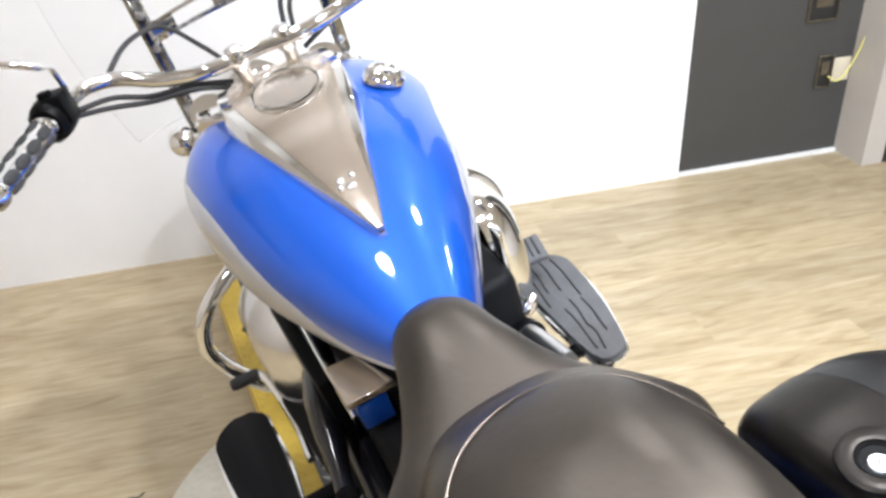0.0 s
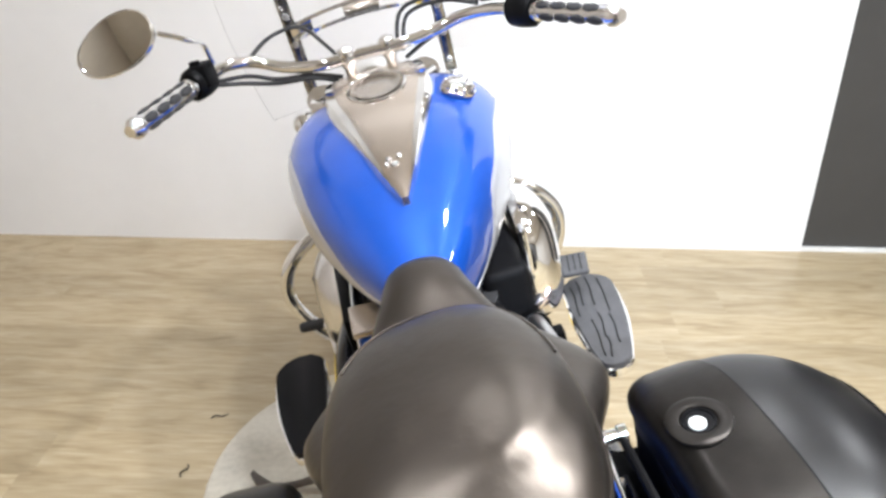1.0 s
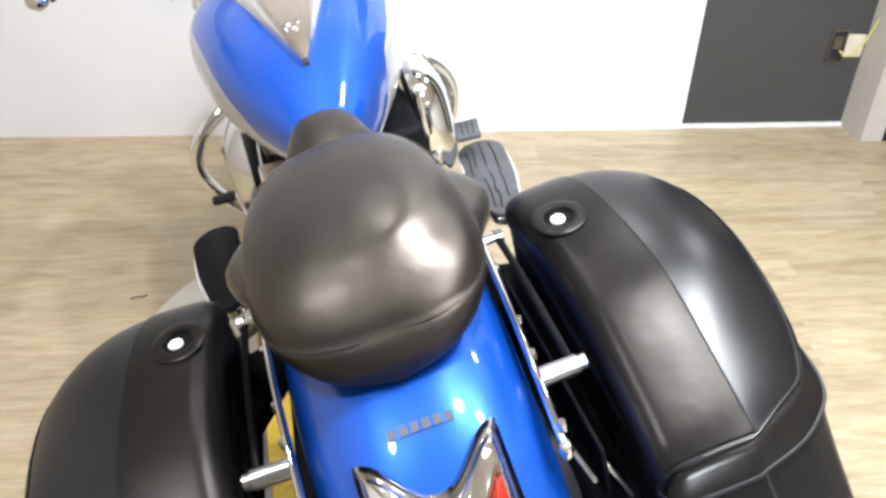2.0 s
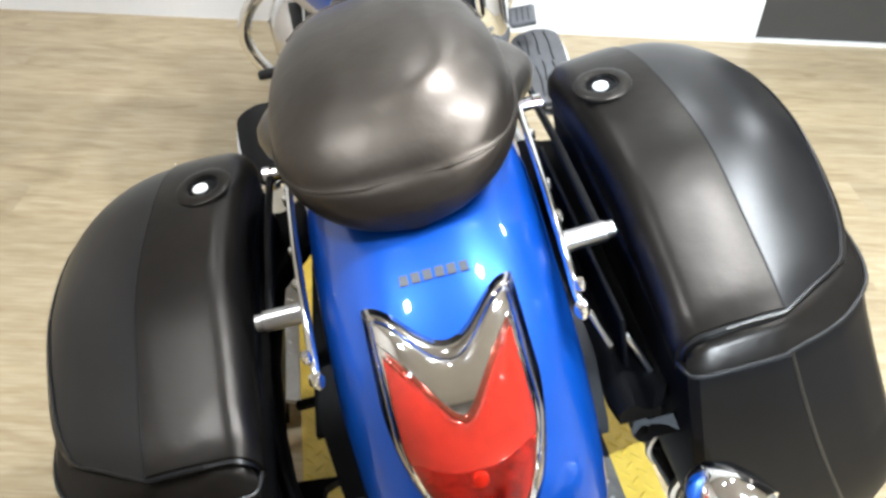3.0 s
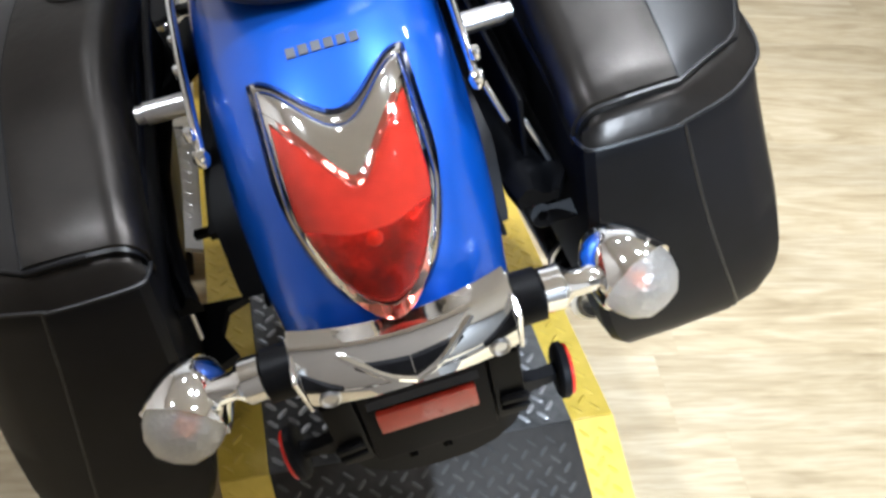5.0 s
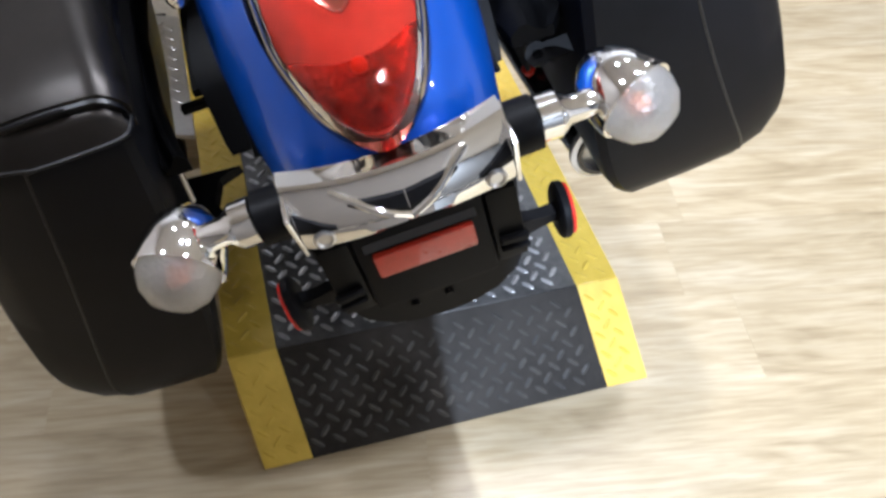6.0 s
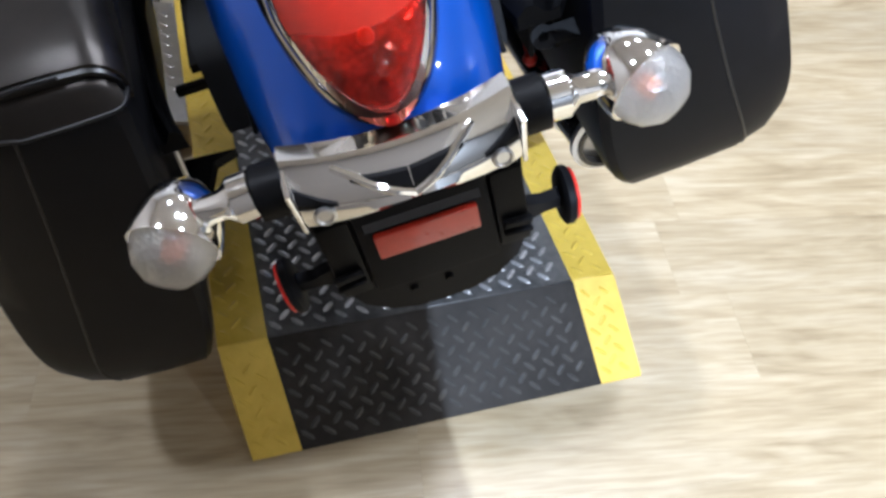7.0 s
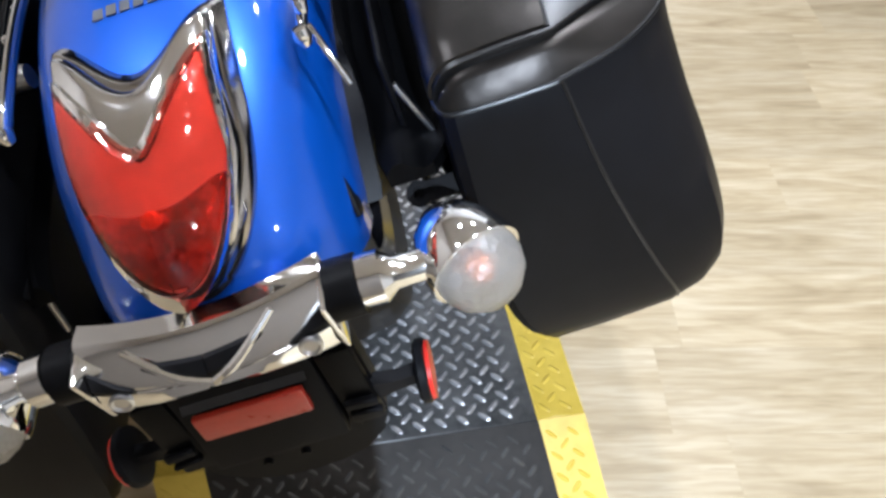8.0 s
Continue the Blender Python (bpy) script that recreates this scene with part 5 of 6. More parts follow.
    # sloping band between the lid's edge and the piping
    def resample(pts, n):
        pts = [Vector(q) for q in pts]
        run = [0.0]
        for a, b in zip(pts, pts[1:]):
            run.append(run[-1] + (b - a).length)
        out = []
        for i in range(n + 1):
            d = run[-1] * i / n
            k = max(j for j in range(len(run) - 1) if run[j] <= d + 1e-9)
            out.append(pts[k].lerp(pts[k + 1], (d - run[k]) / max(1e-9, run[k + 1] - run[k])))
        return out
    rear = [bag_point(s, x, lid_y(x, -0.4215) - 0.001, z - 0.006) for x, z in lid_profile(-0.4215, -0.002)[4:24]]
    flank = [bag_point(s, x - 0.004, lid_y(x, y), z - 0.006) for y in steps(-0.418, 0.02, 16) for x, z in [lid_profile(y, -0.002)[-2]]]
    low = [Vector(q) for q in shell_ring(top, s, 0.0008)]
    upper = resample(rear, 14) + resample(flank, 18)[1:]
    lower = resample(spline(low[7:14], 3), 14) + resample(spline(low[13:18], 3), 18)[1:]
    bm = B()
    rings = []
    for a, b in zip(upper, lower):
        away = Vector((b.x - s * 0.33, b.y + 0.17, 0)).normalized()
        mid = a.lerp(b, 0.55) + away * 0.0015
        rings.append([a, a.lerp(mid, 0.5) + away * 0.0006, mid, mid.lerp(b, 0.5) + away * 0.0006, b, b - away * 0.02, a - away * 0.02])
    loft(bm, rings)
    part("lid_band", bm, FLAPLEATHER, bag, "leather band under the lid", 60)
    # welt along the outer and rear edge of the lid
    bm = B()
    run = [bag_point(s, *(lambda q: (q[0], lid_y(q[0], y), q[1]))(lid_profile(y, 0.0005)[24])) for y in steps(0.02, -0.416, 14)]
    run += [bag_point(s, x, lid_y(x, -0.4215), z) for x, z in reversed(lid_profile(-0.4215, 0.0005)[9:24])]
    tube(bm, run, 0.0022, 6, 1)
    part("lid_welt", bm, BAGLEATHER, lid, "stitched welt round the lid's panel")
    # lock boss
    bm = B()
    at = pose(s * 0.268, -0.056 if s > 0 else -0.042, 0.7235, 3, 0, 0)
    lathe(bm, [(0.001, 0), (0.038, 0), (0.0375, 0.0025), (0.034, 0.0042), (0.024, 0.0048), (0.0215, 0.0040), (0.0200, 0.0006), (0.001, 0.0006)], 32, at)
    boss = part("lock_boss", bm, FLAPLEATHER, bag, "round leather lock surround")
    bm = B()
    lathe(bm, [(0.001, 0.0004), (0.0200, 0.0004), (0.0195, 0.0026), (0.0175, 0.0030), (0.0165, 0.0012), (0.001, 0.0012)], 28, at)
    part("lock_well", bm, PLASTIC, boss, "black well round the key lock")
    bm = B()
    lathe(bm, [(0.001, 0.001), (0.0100, 0.001), (0.0100, 0.0038), (0.0090, 0.0048), (0.001, 0.0050)], 20, at @ pose(-0.003, -0.004, 0))
    lock = part("lock_cylinder", bm, TRIM, boss, "pale key lock")
    bm = B()
    block(bm, (0.0095, 0.0016, 0.0006), at @ pose(-0.003, -0.004, 0.0051, 0, 0, 35), 0)
    part("key_slot", bm, PLASTIC, boss)
    # inner frame that carries the bag
    bm = B()
    tube(bm, [(s * 0.186, -0.02, 0.70), (s * 0.190, -0.12, 0.692), (s * 0.196, -0.26, 0.662)], 0.0055, 8)
    part("bag_frame", bm, PLASTIC, bag, "black steel bag frame")
    # black filler panel between fender and bag, coloured for the deep shade there
    bm = B()
    rows = ((0.10, 0.152, 0.236, 0.560), (-0.05, 0.150, 0.236, 0.552), (-0.20, 0.148, 0.238, 0.538), (-0.33, 0.154, 0.234, 0.530), (-0.385, 0.152, 0.225, 0.530), (-0.415, 0.158, 0.205, 0.530))
    if s < 0:
        rows = ((0.10, 0.150, 0.240, 0.560), (0.02, 0.165, 0.242, 0.556), (-0.06, 0.222, 0.250, 0.550), (-0.20, 0.232, 0.252, 0.542), (-0.31, 0.227, 0.250, 0.530), (-0.37, 0.219, 0.244, 0.522), (-0.41, 0.208, 0.236, 0.515))
    rings = []
    for y, x0, x1, z in rows:
        xs = steps(x0, x1, 5)
        rings.append([(s * x, y, z + (0.010 if k in (1, 2) else -0.004 if k == 4 else 0.0)) for k, x in enumerate(xs)] + [(s * x, y, z - 0.016) for x in reversed(xs)])
    loft(bm, rings)
    part("gap_panel", bm, DEEPBLACK, bag, "black filler panel beside the fender, deepened for shade", 40)
    bm = B()
    if s > 0:
        slab(bm, [(0.166, 0.02), (0.168, -0.20), (0.176, -0.255), (0.203, -0.30), (0.214, -0.36), (0.222, -0.36), (0.222, 0.02)], 0.425, 0.445)
        part("bag_bracket", bm, PLASTIC, bag, "black bag bracket")
        bm = B()
        block(bm, (0.006, 0.36, 0.20), pose(0.186, -0.18, 0.52), 0.002, 1)
    else:
        slab(bm, [(-0.205, -0.25), (-0.236, -0.262), (-0.246, -0.30), (-0.225, -0.345), (-0.26, -0.36), (-0.28, -0.30), (-0.28, -0.24)], 0.315, 0.33)
        part("bag_bracket", bm, PLASTIC, bag, "black bag bracket")
        bm = B()
        block(bm, (0.12, 0.014, 0.014), pose(-0.215, -0.10, 0.33), 0.002, 1)
    part("bag_strut", bm, PLASTIC, bag, "black bag strut")
    if s > 0:
        bm = B()
        at = pose(0.182, -0.42, 0.50, 40, 0, 0)
        lathe(bm, [(0.006, -0.002), (0.0135, -0.002), (0.0135, 0.002), (0.006, 0.002), (0.006, -0.002)], 18, at)
        block(bm, (0.030, 0.022, 0.004), at @ pose(0.024, 0, 0), 0.001, 1)
        part("frame_tab", bm, PLASTIC, bag, "black tab with a bolt hole")
        bm = B()
        lathe(bm, [(0.001, -0.011), (0.007, -0.009), (0.011, 0), (0.008, 0.008), (0.001, 0.011)], 16, pose(0.230, -0.19, 0.262))
        tube(bm, [(0.230, -0.19, 0.262), (0.234, -0.16, 0.27), (0.225, -0.12, 0.36), (0.215, -0.10, 0.42)], 0.005, 8, 3)
        part("red_cap", bm, REDPAINT, bag, "red plastic cap")


build_bag(1)
build_bag(-1)


# ---- engine, guards, controls
def build_engine():
    bm = B()
    block(bm, (0.30, 0.44, 0.30), pose(0, 0.80, 0.30), 0.03, 3)
    block(bm, (0.22, 0.5, 0.10), pose(0, 0.55, 0.24), 0.02)
    eng = part("engine_block", bm, ENGINE, bike, "black engine block")
    for y, tilt in ((0.95, -27), (0.70, 27)):
        for k in range(9):
            bm = B()
            m = pose(0, y, 0.42, tilt, 0, 0) @ pose(0, 0, 0.022 * k)
            slab(bm, [(0.13 * sgn_pow(math.cos(t), 0.6), 0.085 * sgn_pow(math.sin(t), 0.6)) for t in (2 * math.pi * i / 20 for i in range(20))], -0.004, 0.004, m)
            part("cooling_fin", bm, ENGINE, eng)
        bm = B()
        block(bm, (0.20, 0.13, 0.24), pose(0, y, 0.42, tilt, 0, 0) @ pose(0, 0, 0.08), 0.02)
        part("cylinder", bm, ENGINE, eng)
    # right: black cover and tall chrome air cleaner
    bm = B()
    rings = []
    for k in range(13):
        u = k / 12
        h = math.sin(math.pi * u) ** 0.5
        x = 0.205 + 0.085 * u ** 0.9
        rings.append([(x, 0.83 + (0.14 * (1 - 0.5 * u ** 3)) * sgn_pow(math.cos(t), 0.8), 0.50 + (0.150 * (1 - 0.35 * u ** 3)) * sgn_pow(math.sin(t), 0.8)) for t in (2 * math.pi * i / 32 for i in range(32))])
    loft(bm, rings)
    part("air_cleaner", bm, CHROME, bike, "tall rounded chrome air cleaner cover", 50)
    bm = B()
    block(bm, (0.10, 0.37, 0.30), pose(0.148, 0.775, 0.45), 0.02, 3)
    part("air_duct", bm, MATTBLACK, bike, "black intake housing")
    # rear cylinder's bright pipe shroud with its strap, behind the housing
    bm = B()
    rings = []
    for u in steps(0, 1, 10):
        c, r = along((0.168, 0.665, 0.455), (0.196, 0.455, 0.490), u), 0.020 + 0.008 * math.sin(math.pi * u)
        rings.append([c + Vector((0.8 * r * math.cos(t), 0.25 * r * math.sin(t), 1.1 * r * math.sin(t))) for t in (2 * math.pi * i / 20 for i in range(20))])
    loft(bm, rings)
    shroud = part("pipe_shroud", bm, SATIN, bike, "pale rounded shroud behind the intake housing", 50)
    bm = B()
    c = along((0.168, 0.665, 0.455), (0.196, 0.455, 0.490), 0.42)
    lathe(bm, [(0.028, -0.014), (0.033, -0.012), (0.033, 0.012), (0.028, 0.014), (0.028, -0.014)], 24, aim(tuple(c), (0.12, -1, 0.16), (0, 0, 1)))
    part("strap", bm, PLASTIC, shroud, "black strap round the shroud")
    bm = B()
    lathe(bm, [(0.001, -0.014), (0.012, -0.012), (0.014, 0), (0.012, 0.012), (0.006, 0.014), (0.006, 0.026), (0.001, 0.027)], 14, pose(0.206, 0.605, 0.505, 0, 60, 20))
    part("bolt", bm, CHROME, shroud, "chrome bolt")
    # left: silver cover
    bm = B()
    rings = []
    for k in range(10):
        u = k / 9
        x = -0.145 - 0.105 * u
        f = (1 - 0.42 * u ** 2.5)
        rings.append([(x, 0.90 + 0.16 * f * sgn_pow(math.cos(t), 0.85), 0.47 + 0.155 * f * sgn_pow(math.sin(t), 0.85)) for t in (2 * math.pi * i / 32 for i in range(32))])
    loft(bm, rings)
    part("engine_cover", bm, POLISHED, bike, "polished rounded engine cover", 50)
    bm = B()
    block(bm, (0.02, 0.05, 0.012), pose(-0.238, 0.86, 0.555, 0, -40, 20), 0.004)
    part("cover_emblem", bm, PLASTIC, bike, "small dark emblem")
    # polished box and blue covers under the tank
    bm = B()
    slab(bm, [(-0.152, 0.552), (-0.100, 0.548), (-0.068, 0.455), (-0.146, 0.455)], 0.632, 0.644, None, 0.003)
    part("tool_box_cover", bm, CONSOLE, bike, "flat polished cover under the tank")
    bm = B()
    block(bm, (0.05, 0.09, 0.05), pose(-0.112, 0.500, 0.603), 0.006)
    part("tool_box", bm, BLUE, bike, "blue painted box under the polished cover")
    bm = B()
    block(bm, (0.026, 0.30, 0.12), pose(-0.170, 0.715, 0.545, 0, 0, 4), 0.006)
    part("belt_cover", bm, PLASTIC, bike, "black strip beside the engine cover")
    bm = B()
    tube(bm, [(-0.152, 0.77, 0.604), (-0.150, 0.64, 0.608), (-0.146, 0.54, 0.606), (-0.143, 0.47, 0.600)], 0.0045, 8)
    part("cover_edge", bm, CHROME, bike, "thin chrome edge strip")
    bm = B()
    rings = []
    for u in steps(0, 1, 8):
        c, r = along((-0.172, 0.70, 0.515), (-0.208, 0.45, 0.490), u), 0.016 + 0.014 * math.sin(math.pi * min(1, u + 0.2))
        rings.append([c + Vector((r * math.cos(t), 0, 1.3 * r * math.sin(t))) for t in (2 * math.pi * i / 16 for i in range(16))])
    loft(bm, rings)
    part("lower_cover", bm, GLOSSBLACK, bike, "dark glossy tapered cover", 50)
    bm = B()
    block(bm, (0.014, 0.034, 0.20), pose(0.206, 0.655, 0.555, 4, 0, 0), 0.005)
    part("duct_trim", bm, CHROME, bike, "upright chrome trim beside the intake housing")
    for s in (-1, 1):
        bm = B()
        rings = []
        for k in range(9):
            u = k / 8
            x = s * (0.08 + 0.055 * math.sin(u * math.pi / 2))
            f = 1 - 0.5 * u ** 3
            rings.append([(x, 0.50 + 0.13 * f * sgn_pow(math.cos(t), 0.8), 0.49 + 0.075 * f * sgn_pow(math.sin(t), 0.8)) for t in (2 * math.pi * i / 24 for i in range(24))])
        loft(bm, rings)
        part("side_cover", bm, MATTBLACK, bike, "black side cover", 50)
        bm = B()
        tube(bm, [(s * 0.10, 1.10, 0.70), (s * 0.12, 0.95, 0.40), (s * 0.13, 0.80, 0.20), (s * 0.13, 0.45, 0.18), (s * 0.13, 0.30, 0.30), (s * 0.12, 0.20, 0.55)], 0.018, 10)
        part("frame_tube", bm, GLOSSBLACK, bike, "black frame tube")
        bm = B()
        tube(bm, [(s * 0.12, 0.35, 0.32), (s * 0.13, 0.15, 0.31), (s * 0.13, -0.05, 0.295)], 0.026, 10)
        part("swingarm", bm, GLOSSBLACK, bike, "black swingarm")
        # guard
        bm = B()
        tube(bm, [(s * 0.10, 1.08, 0.63), (s * 0.20, 1.03, 0.605), (s * 0.29, 1.0, 0.565), (s * 0.338, 1.0, 0.50), (s * 0.338, 1.0, 0.43), (s * 0.295, 0.985, 0.355), (s * 0.22, 0.97, 0.27), (s * 0.12, 0.95, 0.19)], 0.0165, 12)
        part("engine_guard", bm, CHROME, bike, "chrome tubular engine guard")
    # exhaust
    bm = B()
    tube(bm, [(0.14, 0.98, 0.42), (0.20, 0.98, 0.30), (0.23, 0.86, 0.22), (0.235, 0.72, 0.195), (0.238, 0.56, 0.185)], 0.024, 12)
    exh = part("exhaust_header", bm, SATIN, bike, "chrome exhaust header")
    bm = B()
    lathe(bm, [(0.024, 0), (0.046, 0.10), (0.050, 0.84), (0.046, 0.93), (0.040, 0.93), (0.038, 0.87), (0.001, 0.86)], 28, aim((0.238, 0.57, 0.185), (0.05, -1, 0.045), (0, 0, 1)))
    part("muffler", bm, GLOSSBLACK, exh, "dark muffler")
    for h in (0.84, 0.92):
        bm = B()
        lathe(bm, [(0.047, h - 0.006), (0.054, h - 0.004), (0.054, h + 0.004), (0.047, h + 0.006), (0.047, h - 0.006)], 28, aim((0.238, 0.57, 0.185), (0.05, -1, 0.045), (0, 0, 1)))
        part("muffler_ring", bm, SATIN, exh, "bright muffler ring")
    bm = B()
    for yy in (0.80, 0.76):
        lathe(bm, [(0.024, -0.008), (0.034, -0.008), (0.034, 0.008), (0.024, 0.008), (0.024, -0.008)], 18, aim((0.232, yy, 0.215), (0.02, -1, -0.1), (0, 0, 1)))
    block(bm, (0.05, 0.04, 0.04), pose(0.245, 0.80, 0.27), 0.006)
    part("exhaust_clamp", bm, PLASTIC, bike, "black exhaust clamp")


BOARD = [(0.300, 0.895), (0.318, 0.918), (0.352, 0.930), (0.388, 0.918), (0.412, 0.888), (0.416, 0.845), (0.402, 0.72), (0.372, 0.60), (0.356, 0.570), (0.328, 0.562), (0.306, 0.572), (0.296, 0.61), (0.292, 0.76)]


def grow_outline(o, g):
    cx, cy = sum(x for x, y in o) / len(o), sum(y for x, y in o) / len(o)
    out = []
    for x, y in o:
        d = Vector((x - cx, y - cy))
        out.append((x + g * d.x / d.length, y + g * d.y / d.length))
    return out


def build_footboard(s):
    z = 0.325
    o = [(s * x, y) for x, y in rounded(BOARD)]
    bm = B()
    slab(bm, grow_outline(o, 0.005), z - 0.020, z - 0.002, None, 0.005)
    fb = part("footboard", bm, CHROME, bike, "rider footboard with rubber pad and chrome rim", 30)
    bm = B()
    slab(bm, grow_outline(o, -0.002), z - 0.003, z + 0.008, None, 0.004)
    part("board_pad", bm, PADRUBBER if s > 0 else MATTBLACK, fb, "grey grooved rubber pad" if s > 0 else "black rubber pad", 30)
    for x, a, b in () if s < 0 else ((0.318, 0.885, 0.76), (0.338, 0.905, 0.80), (0.362, 0.91, 0.79), (0.386, 0.895, 0.75), (0.326, 0.735, 0.60), (0.347, 0.755, 0.66), (0.338, 0.66, 0.59), (0.368, 0.74, 0.63)):
        bm = B()
        line = [(s * (x + 0.0022 * math.sin(5 * t) - 0.010 * t), a + (b - a) * t, z + 0.0085) for t in steps(0, 1, 6)]
        tube(bm, line, 0.0022, 5, 2)
        part("pad_groove", bm, GROOVE, fb)
    bm = B()
    block(bm, (0.12, 0.03, 0.016), pose(s * 0.235, 0.655, z - 0.03), 0.004)
    block(bm, (0.02, 0.16, 0.02), pose(s * 0.305, 0.72, z - 0.03), 0.004)
    part("board_bracket", bm, PLASTIC, fb)


def build_controls():
    bm = B()
    block(bm, (0.062, 0.072, 0.016), pose(0.337, 0.872, 0.401, 10, 0, -10), 0.007, 3)
    ped = part("brake_pedal", bm, PADRUBBER, bike, "grey rubber brake pedal")
    for x in (-0.014, 0.0, 0.014):
        bm = B()
        block(bm, (0.003, 0.055, 0.004), pose(0.337, 0.872, 0.401, 10, 0, -10) @ pose(x, 0, 0.0085), 0)
        part("pedal_groove", bm, GROOVE, ped)
    bm = B()
    tube(bm, [(0.305, 0.90, 0.392), (0.27, 0.92, 0.36), (0.23, 0.93, 0.30)], 0.009, 8)
    part("pedal_arm", bm, CHROME, ped)
    bm = B()
    lathe(bm, [(0.001, 0), (0.011, 0), (0.013, 0.006), (0.013, 0.052), (0.010, 0.060), (0.001, 0.060)], 16, aim((-0.275, 0.937, 0.40), (-1, 0.08, 0), (0, 0, 1)))
    sh = part("shift_peg", bm, RUBBER, bike, "black rubber shifter peg")
    bm = B()
    tube(bm, [(-0.275, 0.937, 0.40), (-0.262, 0.90, 0.385), (-0.25, 0.80, 0.35), (-0.25, 0.70, 0.345)], 0.008, 8)
    part("shift_lever", bm, CHROME, sh)
    bm = B()
    block(bm, (0.05, 0.30, 0.03), pose(-0.215, 0.72, 0.36, 6, -30, 4), 0.010, 3)
    block(bm, (0.03, 0.22, 0.02), pose(-0.18, 0.60, 0.40, 0, -20, 4), 0.006)
    part("left_case_cover", bm, PLASTIC, bike, "black lower case cover")
    # side stand down to the disc
    w = BIKE.inverted()
    a = w @ Vector((-0.36, 0.76, 0.20))
    bm = B()
    tube(bm, [a, w @ Vector((-0.43, 0.80, 0.11)), w @ Vector((-0.50, 0.835, 0.055)), w @ Vector((-0.56, 0.852, 0.036))], lambda u: 0.012 - 0.003 * u, 10, 4)
    st = part("side_stand", bm, STAND, bike, "dark grey side stand folded out")
    bm = B()
    rings = []
    for q, hw in ((Vector((-0.535, 0.846, 0.034)), 0.010), (Vector((-0.572, 0.858, 0.032)), 0.014), (Vector((-0.597, 0.880, 0.036)), 0.013), (Vector((-0.616, 0.904, 0.044)), 0.006)):
        rings.append([w @ (q + Vector((-hw * 0.5, -hw, -0.004))), w @ (q + Vector((-hw * 0.5, -hw, 0.004))), w @ (q + Vector((hw * 0.5, hw, 0.004))), w @ (q + Vector((hw * 0.5, hw, -0.004)))])
    loft(bm, rings)
    part("stand_foot", bm, STAND, st, "curved flat stand foot", 60)
    # rider-side underparts seen between board and engine
    bm = B()
    block(bm, (0.05, 0.30, 0.10), pose(-0.16, 0.55, 0.40), 0.02, 3)
    part("left_under_cover", bm, GLOSSBLACK, bike)


build_engine()
build_footboard(1)
build_footboard(-1)
build_controls()

# ---------------------------------------------------------------- wall fittings
def outlet(x, z, w, h, label):
    m = ROOM @ pose(x, 0.02, z)
    top = thing("outlet_box", m, label, "outlet", "open outlet boxes")
    bm = B()
    for a, b, c, d in ((-w / 2, -w / 2 + 0.006, -h / 2, h / 2), (w / 2 - 0.006, w / 2, -h / 2, h / 2), (-w / 2 + 0.006, w / 2 - 0.006, -h / 2, -h / 2 + 0.006), (-w / 2 + 0.006, w / 2 - 0.006, h / 2 - 0.006, h / 2)):
        block(bm, (b - a, 0.012, d - c), pose((a + b) / 2, -0.006, (c + d) / 2), 0.001, 1)
    part("box_frame", bm, BOXMETAL, top)
    bm = B()
    block(bm, (w - 0.012, 0.002, h - 0.012), pose(0, -0.001, 0), 0)
    part("box_back", bm, DARK, top)
    bm = B()
    block(bm, (w * 0.55, 0.008, h * 0.4), pose(0, -0.006, h * 0.1), 0.003)
    part("receptacle", bm, BOXMETAL, top)
    return top


outlet(0.575, 0.66, 0.14, 0.14, "open double outlet box with loose wires in the grey wall")
outlet(0.635, 0.375, 0.072, 0.14, "open metal outlet box in the grey wall")
bm = B()
tube(bm, [(0.64, -0.004, 0.36), (0.67, -0.03, 0.345), (0.73, -0.02, 0.40), (0.765, -0.02, 0.50), (0.775, -0.03, 0.62), (0.77, -0.03, 0.90), (0.76, -0.02, 1.3)], 0.0035, 8)
cord = part("cord", bm, YELLOWCORD)
cord.matrix_world = ROOM
tagged(cord, "pale yellow cable hanging beside the outlet box", "cable")
bm = B()
block(bm, (0.085, 0.003, 0.10), pose(0.715, 0.0175, 0.375), 0.001, 1)
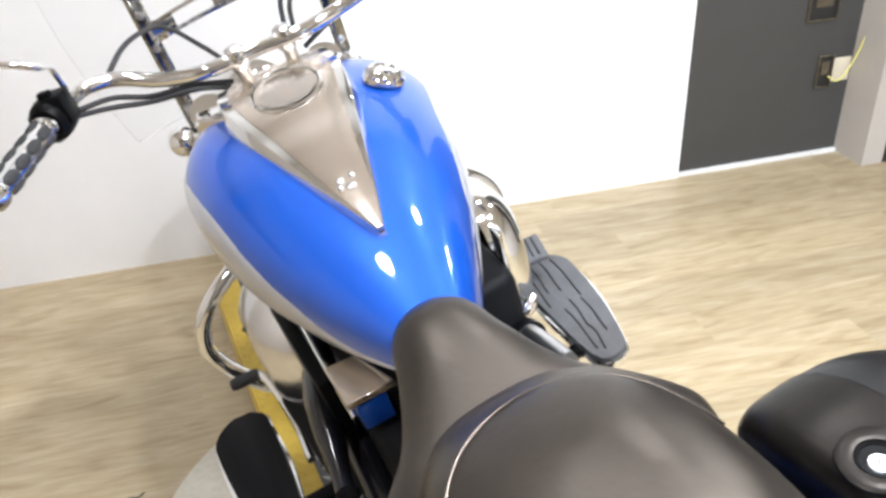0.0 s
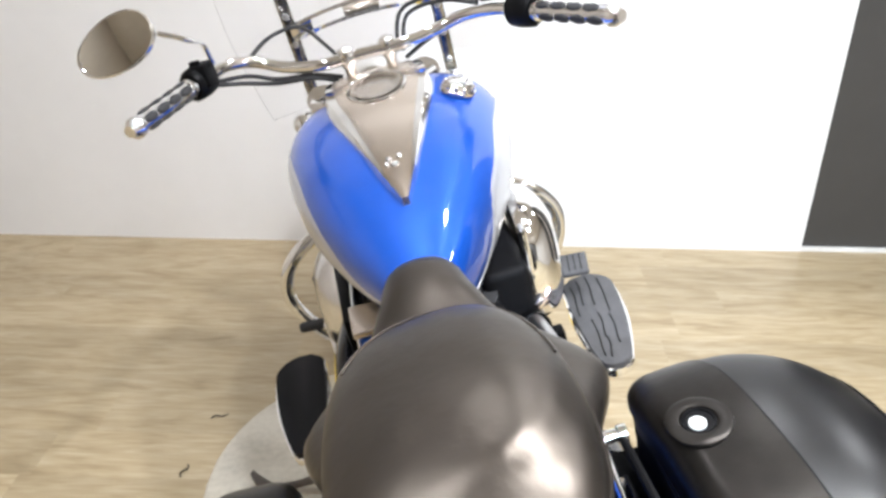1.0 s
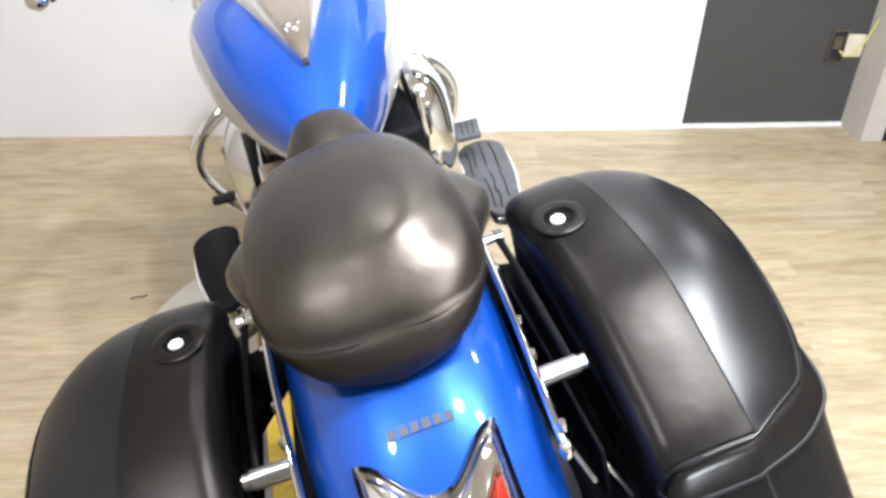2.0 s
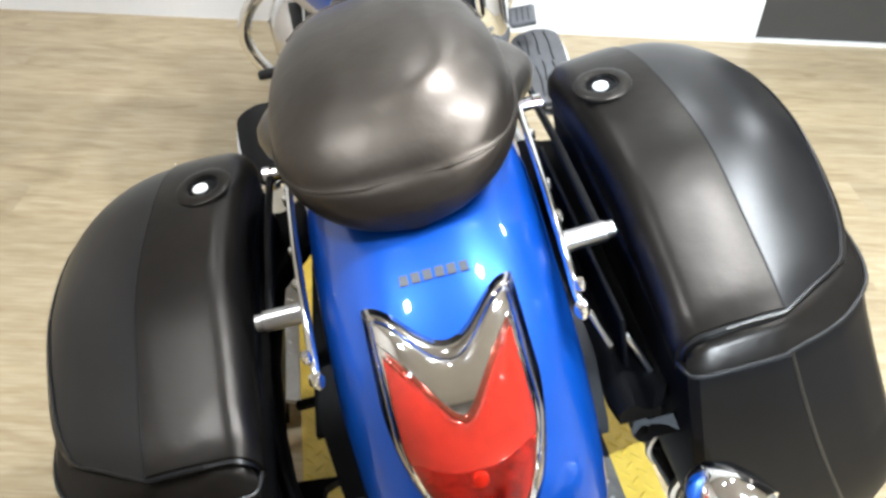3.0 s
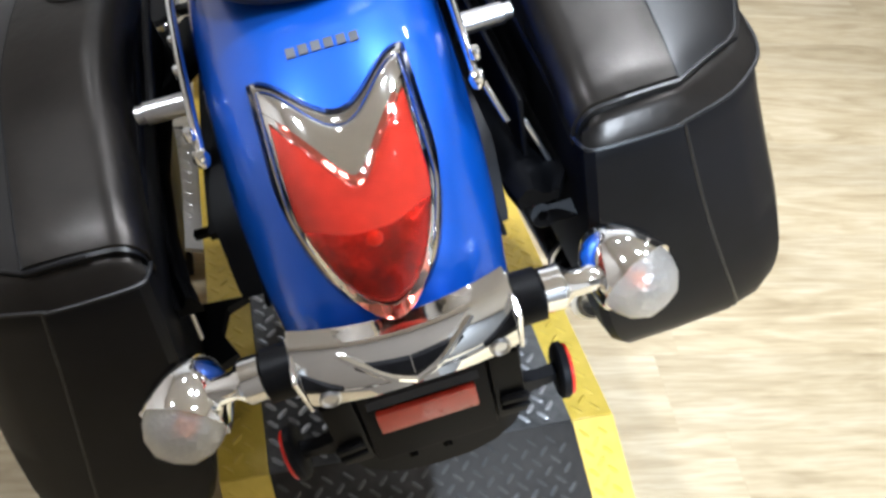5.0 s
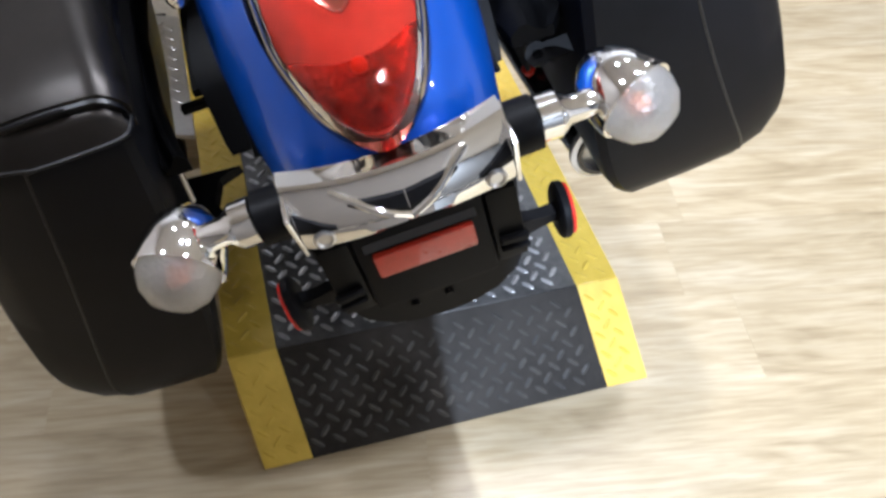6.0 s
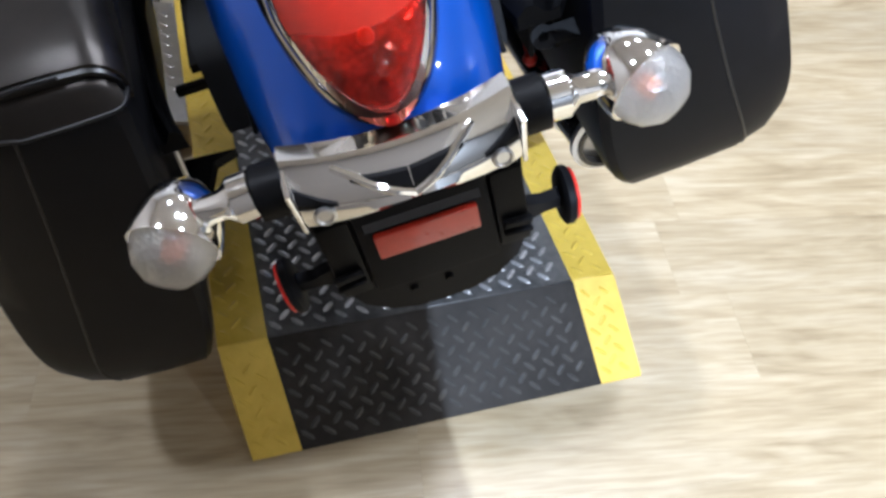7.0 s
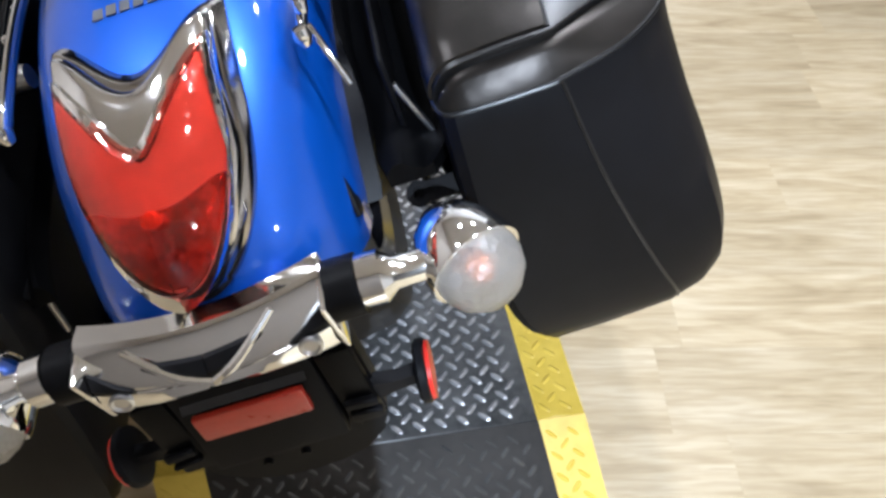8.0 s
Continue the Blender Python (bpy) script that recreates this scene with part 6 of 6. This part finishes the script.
patch = part("wall_patch", bm, PATCH)
patch.matrix_world = ROOM
tagged(patch, "unpainted plaster patch on the grey wall", "patch", "", "structure")

# fittings for the unseen downlights
def build_downlight():
    top = thing("downlight", Matrix(), "unseen round ceiling downlight added to light the room, switched on", "light", "ceiling downlights")
    bm = B()
    lathe(bm, [(0.090, 0.0), (0.11, 0.0), (0.11, -0.008), (0.09, -0.012), (0.088, -0.004)], 32)
    part("ring", bm, TRIM, top)
    bm = B()
    lathe(bm, [(0.001, -0.001), (0.087, -0.001), (0.087, -0.006), (0.001, -0.006)], 32)
    part("diffuser", bm, GLOW, top)
    return top


first = build_downlight()
first.matrix_world = pose(LAMPS[0][0], LAMPS[0][1], CEIL - 0.001)
for lx, ly, _ in LAMPS[1:]:
    copy_thing(first, pose(lx, ly, CEIL - 0.001))

# scraps of dark wire on the floor
for wx, wy, a in ((-0.735, 1.20, 10), (-0.80, 0.98, 70)):
    bm = B()
    tube(bm, [(-0.025, 0, 0.003), (-0.01, 0.008, 0.004), (0.008, -0.004, 0.006), (0.025, 0.006, 0.003)], 0.0018, 6, 4)
    ob = part("wire_scrap", bm, WIRE)
    ob.matrix_world = pose(wx, wy, 0, 0, 0, a)
    tagged(ob, "short curled scrap of dark wire on the floor", "wire", "wire scraps")

# ---------------------------------------------------------------- floor planks
bm = B()
block(bm, (PL - 0.0001, PW - 0.0001, 0.006), pose(0, 0, -0.003), 0.0002, 1)
me = bpy.data.meshes.new("plank")
bm.to_mesh(me)
bm.free()
me.materials.append(PLANK)
rng = random.Random(4)
y = 0.02 - PW / 2
while y > -5.2:
    x = -3.38 + rng.uniform(0.15, 1.0) - 1.5 * PL
    while x - PL / 2 < 2.55:
        lo, hi = max(x - PL / 2, -3.70), min(x + PL / 2, 2.6)
        if hi - lo > 0.05:
            ob = new("plank", me)
            ob.parent = floor
            ob.matrix_local = Matrix.Translation(((lo + hi) / 2, y, 0)) @ Matrix.Diagonal(((hi - lo) / PL, 1, 1, 1))
        x += PL
    y -= PW
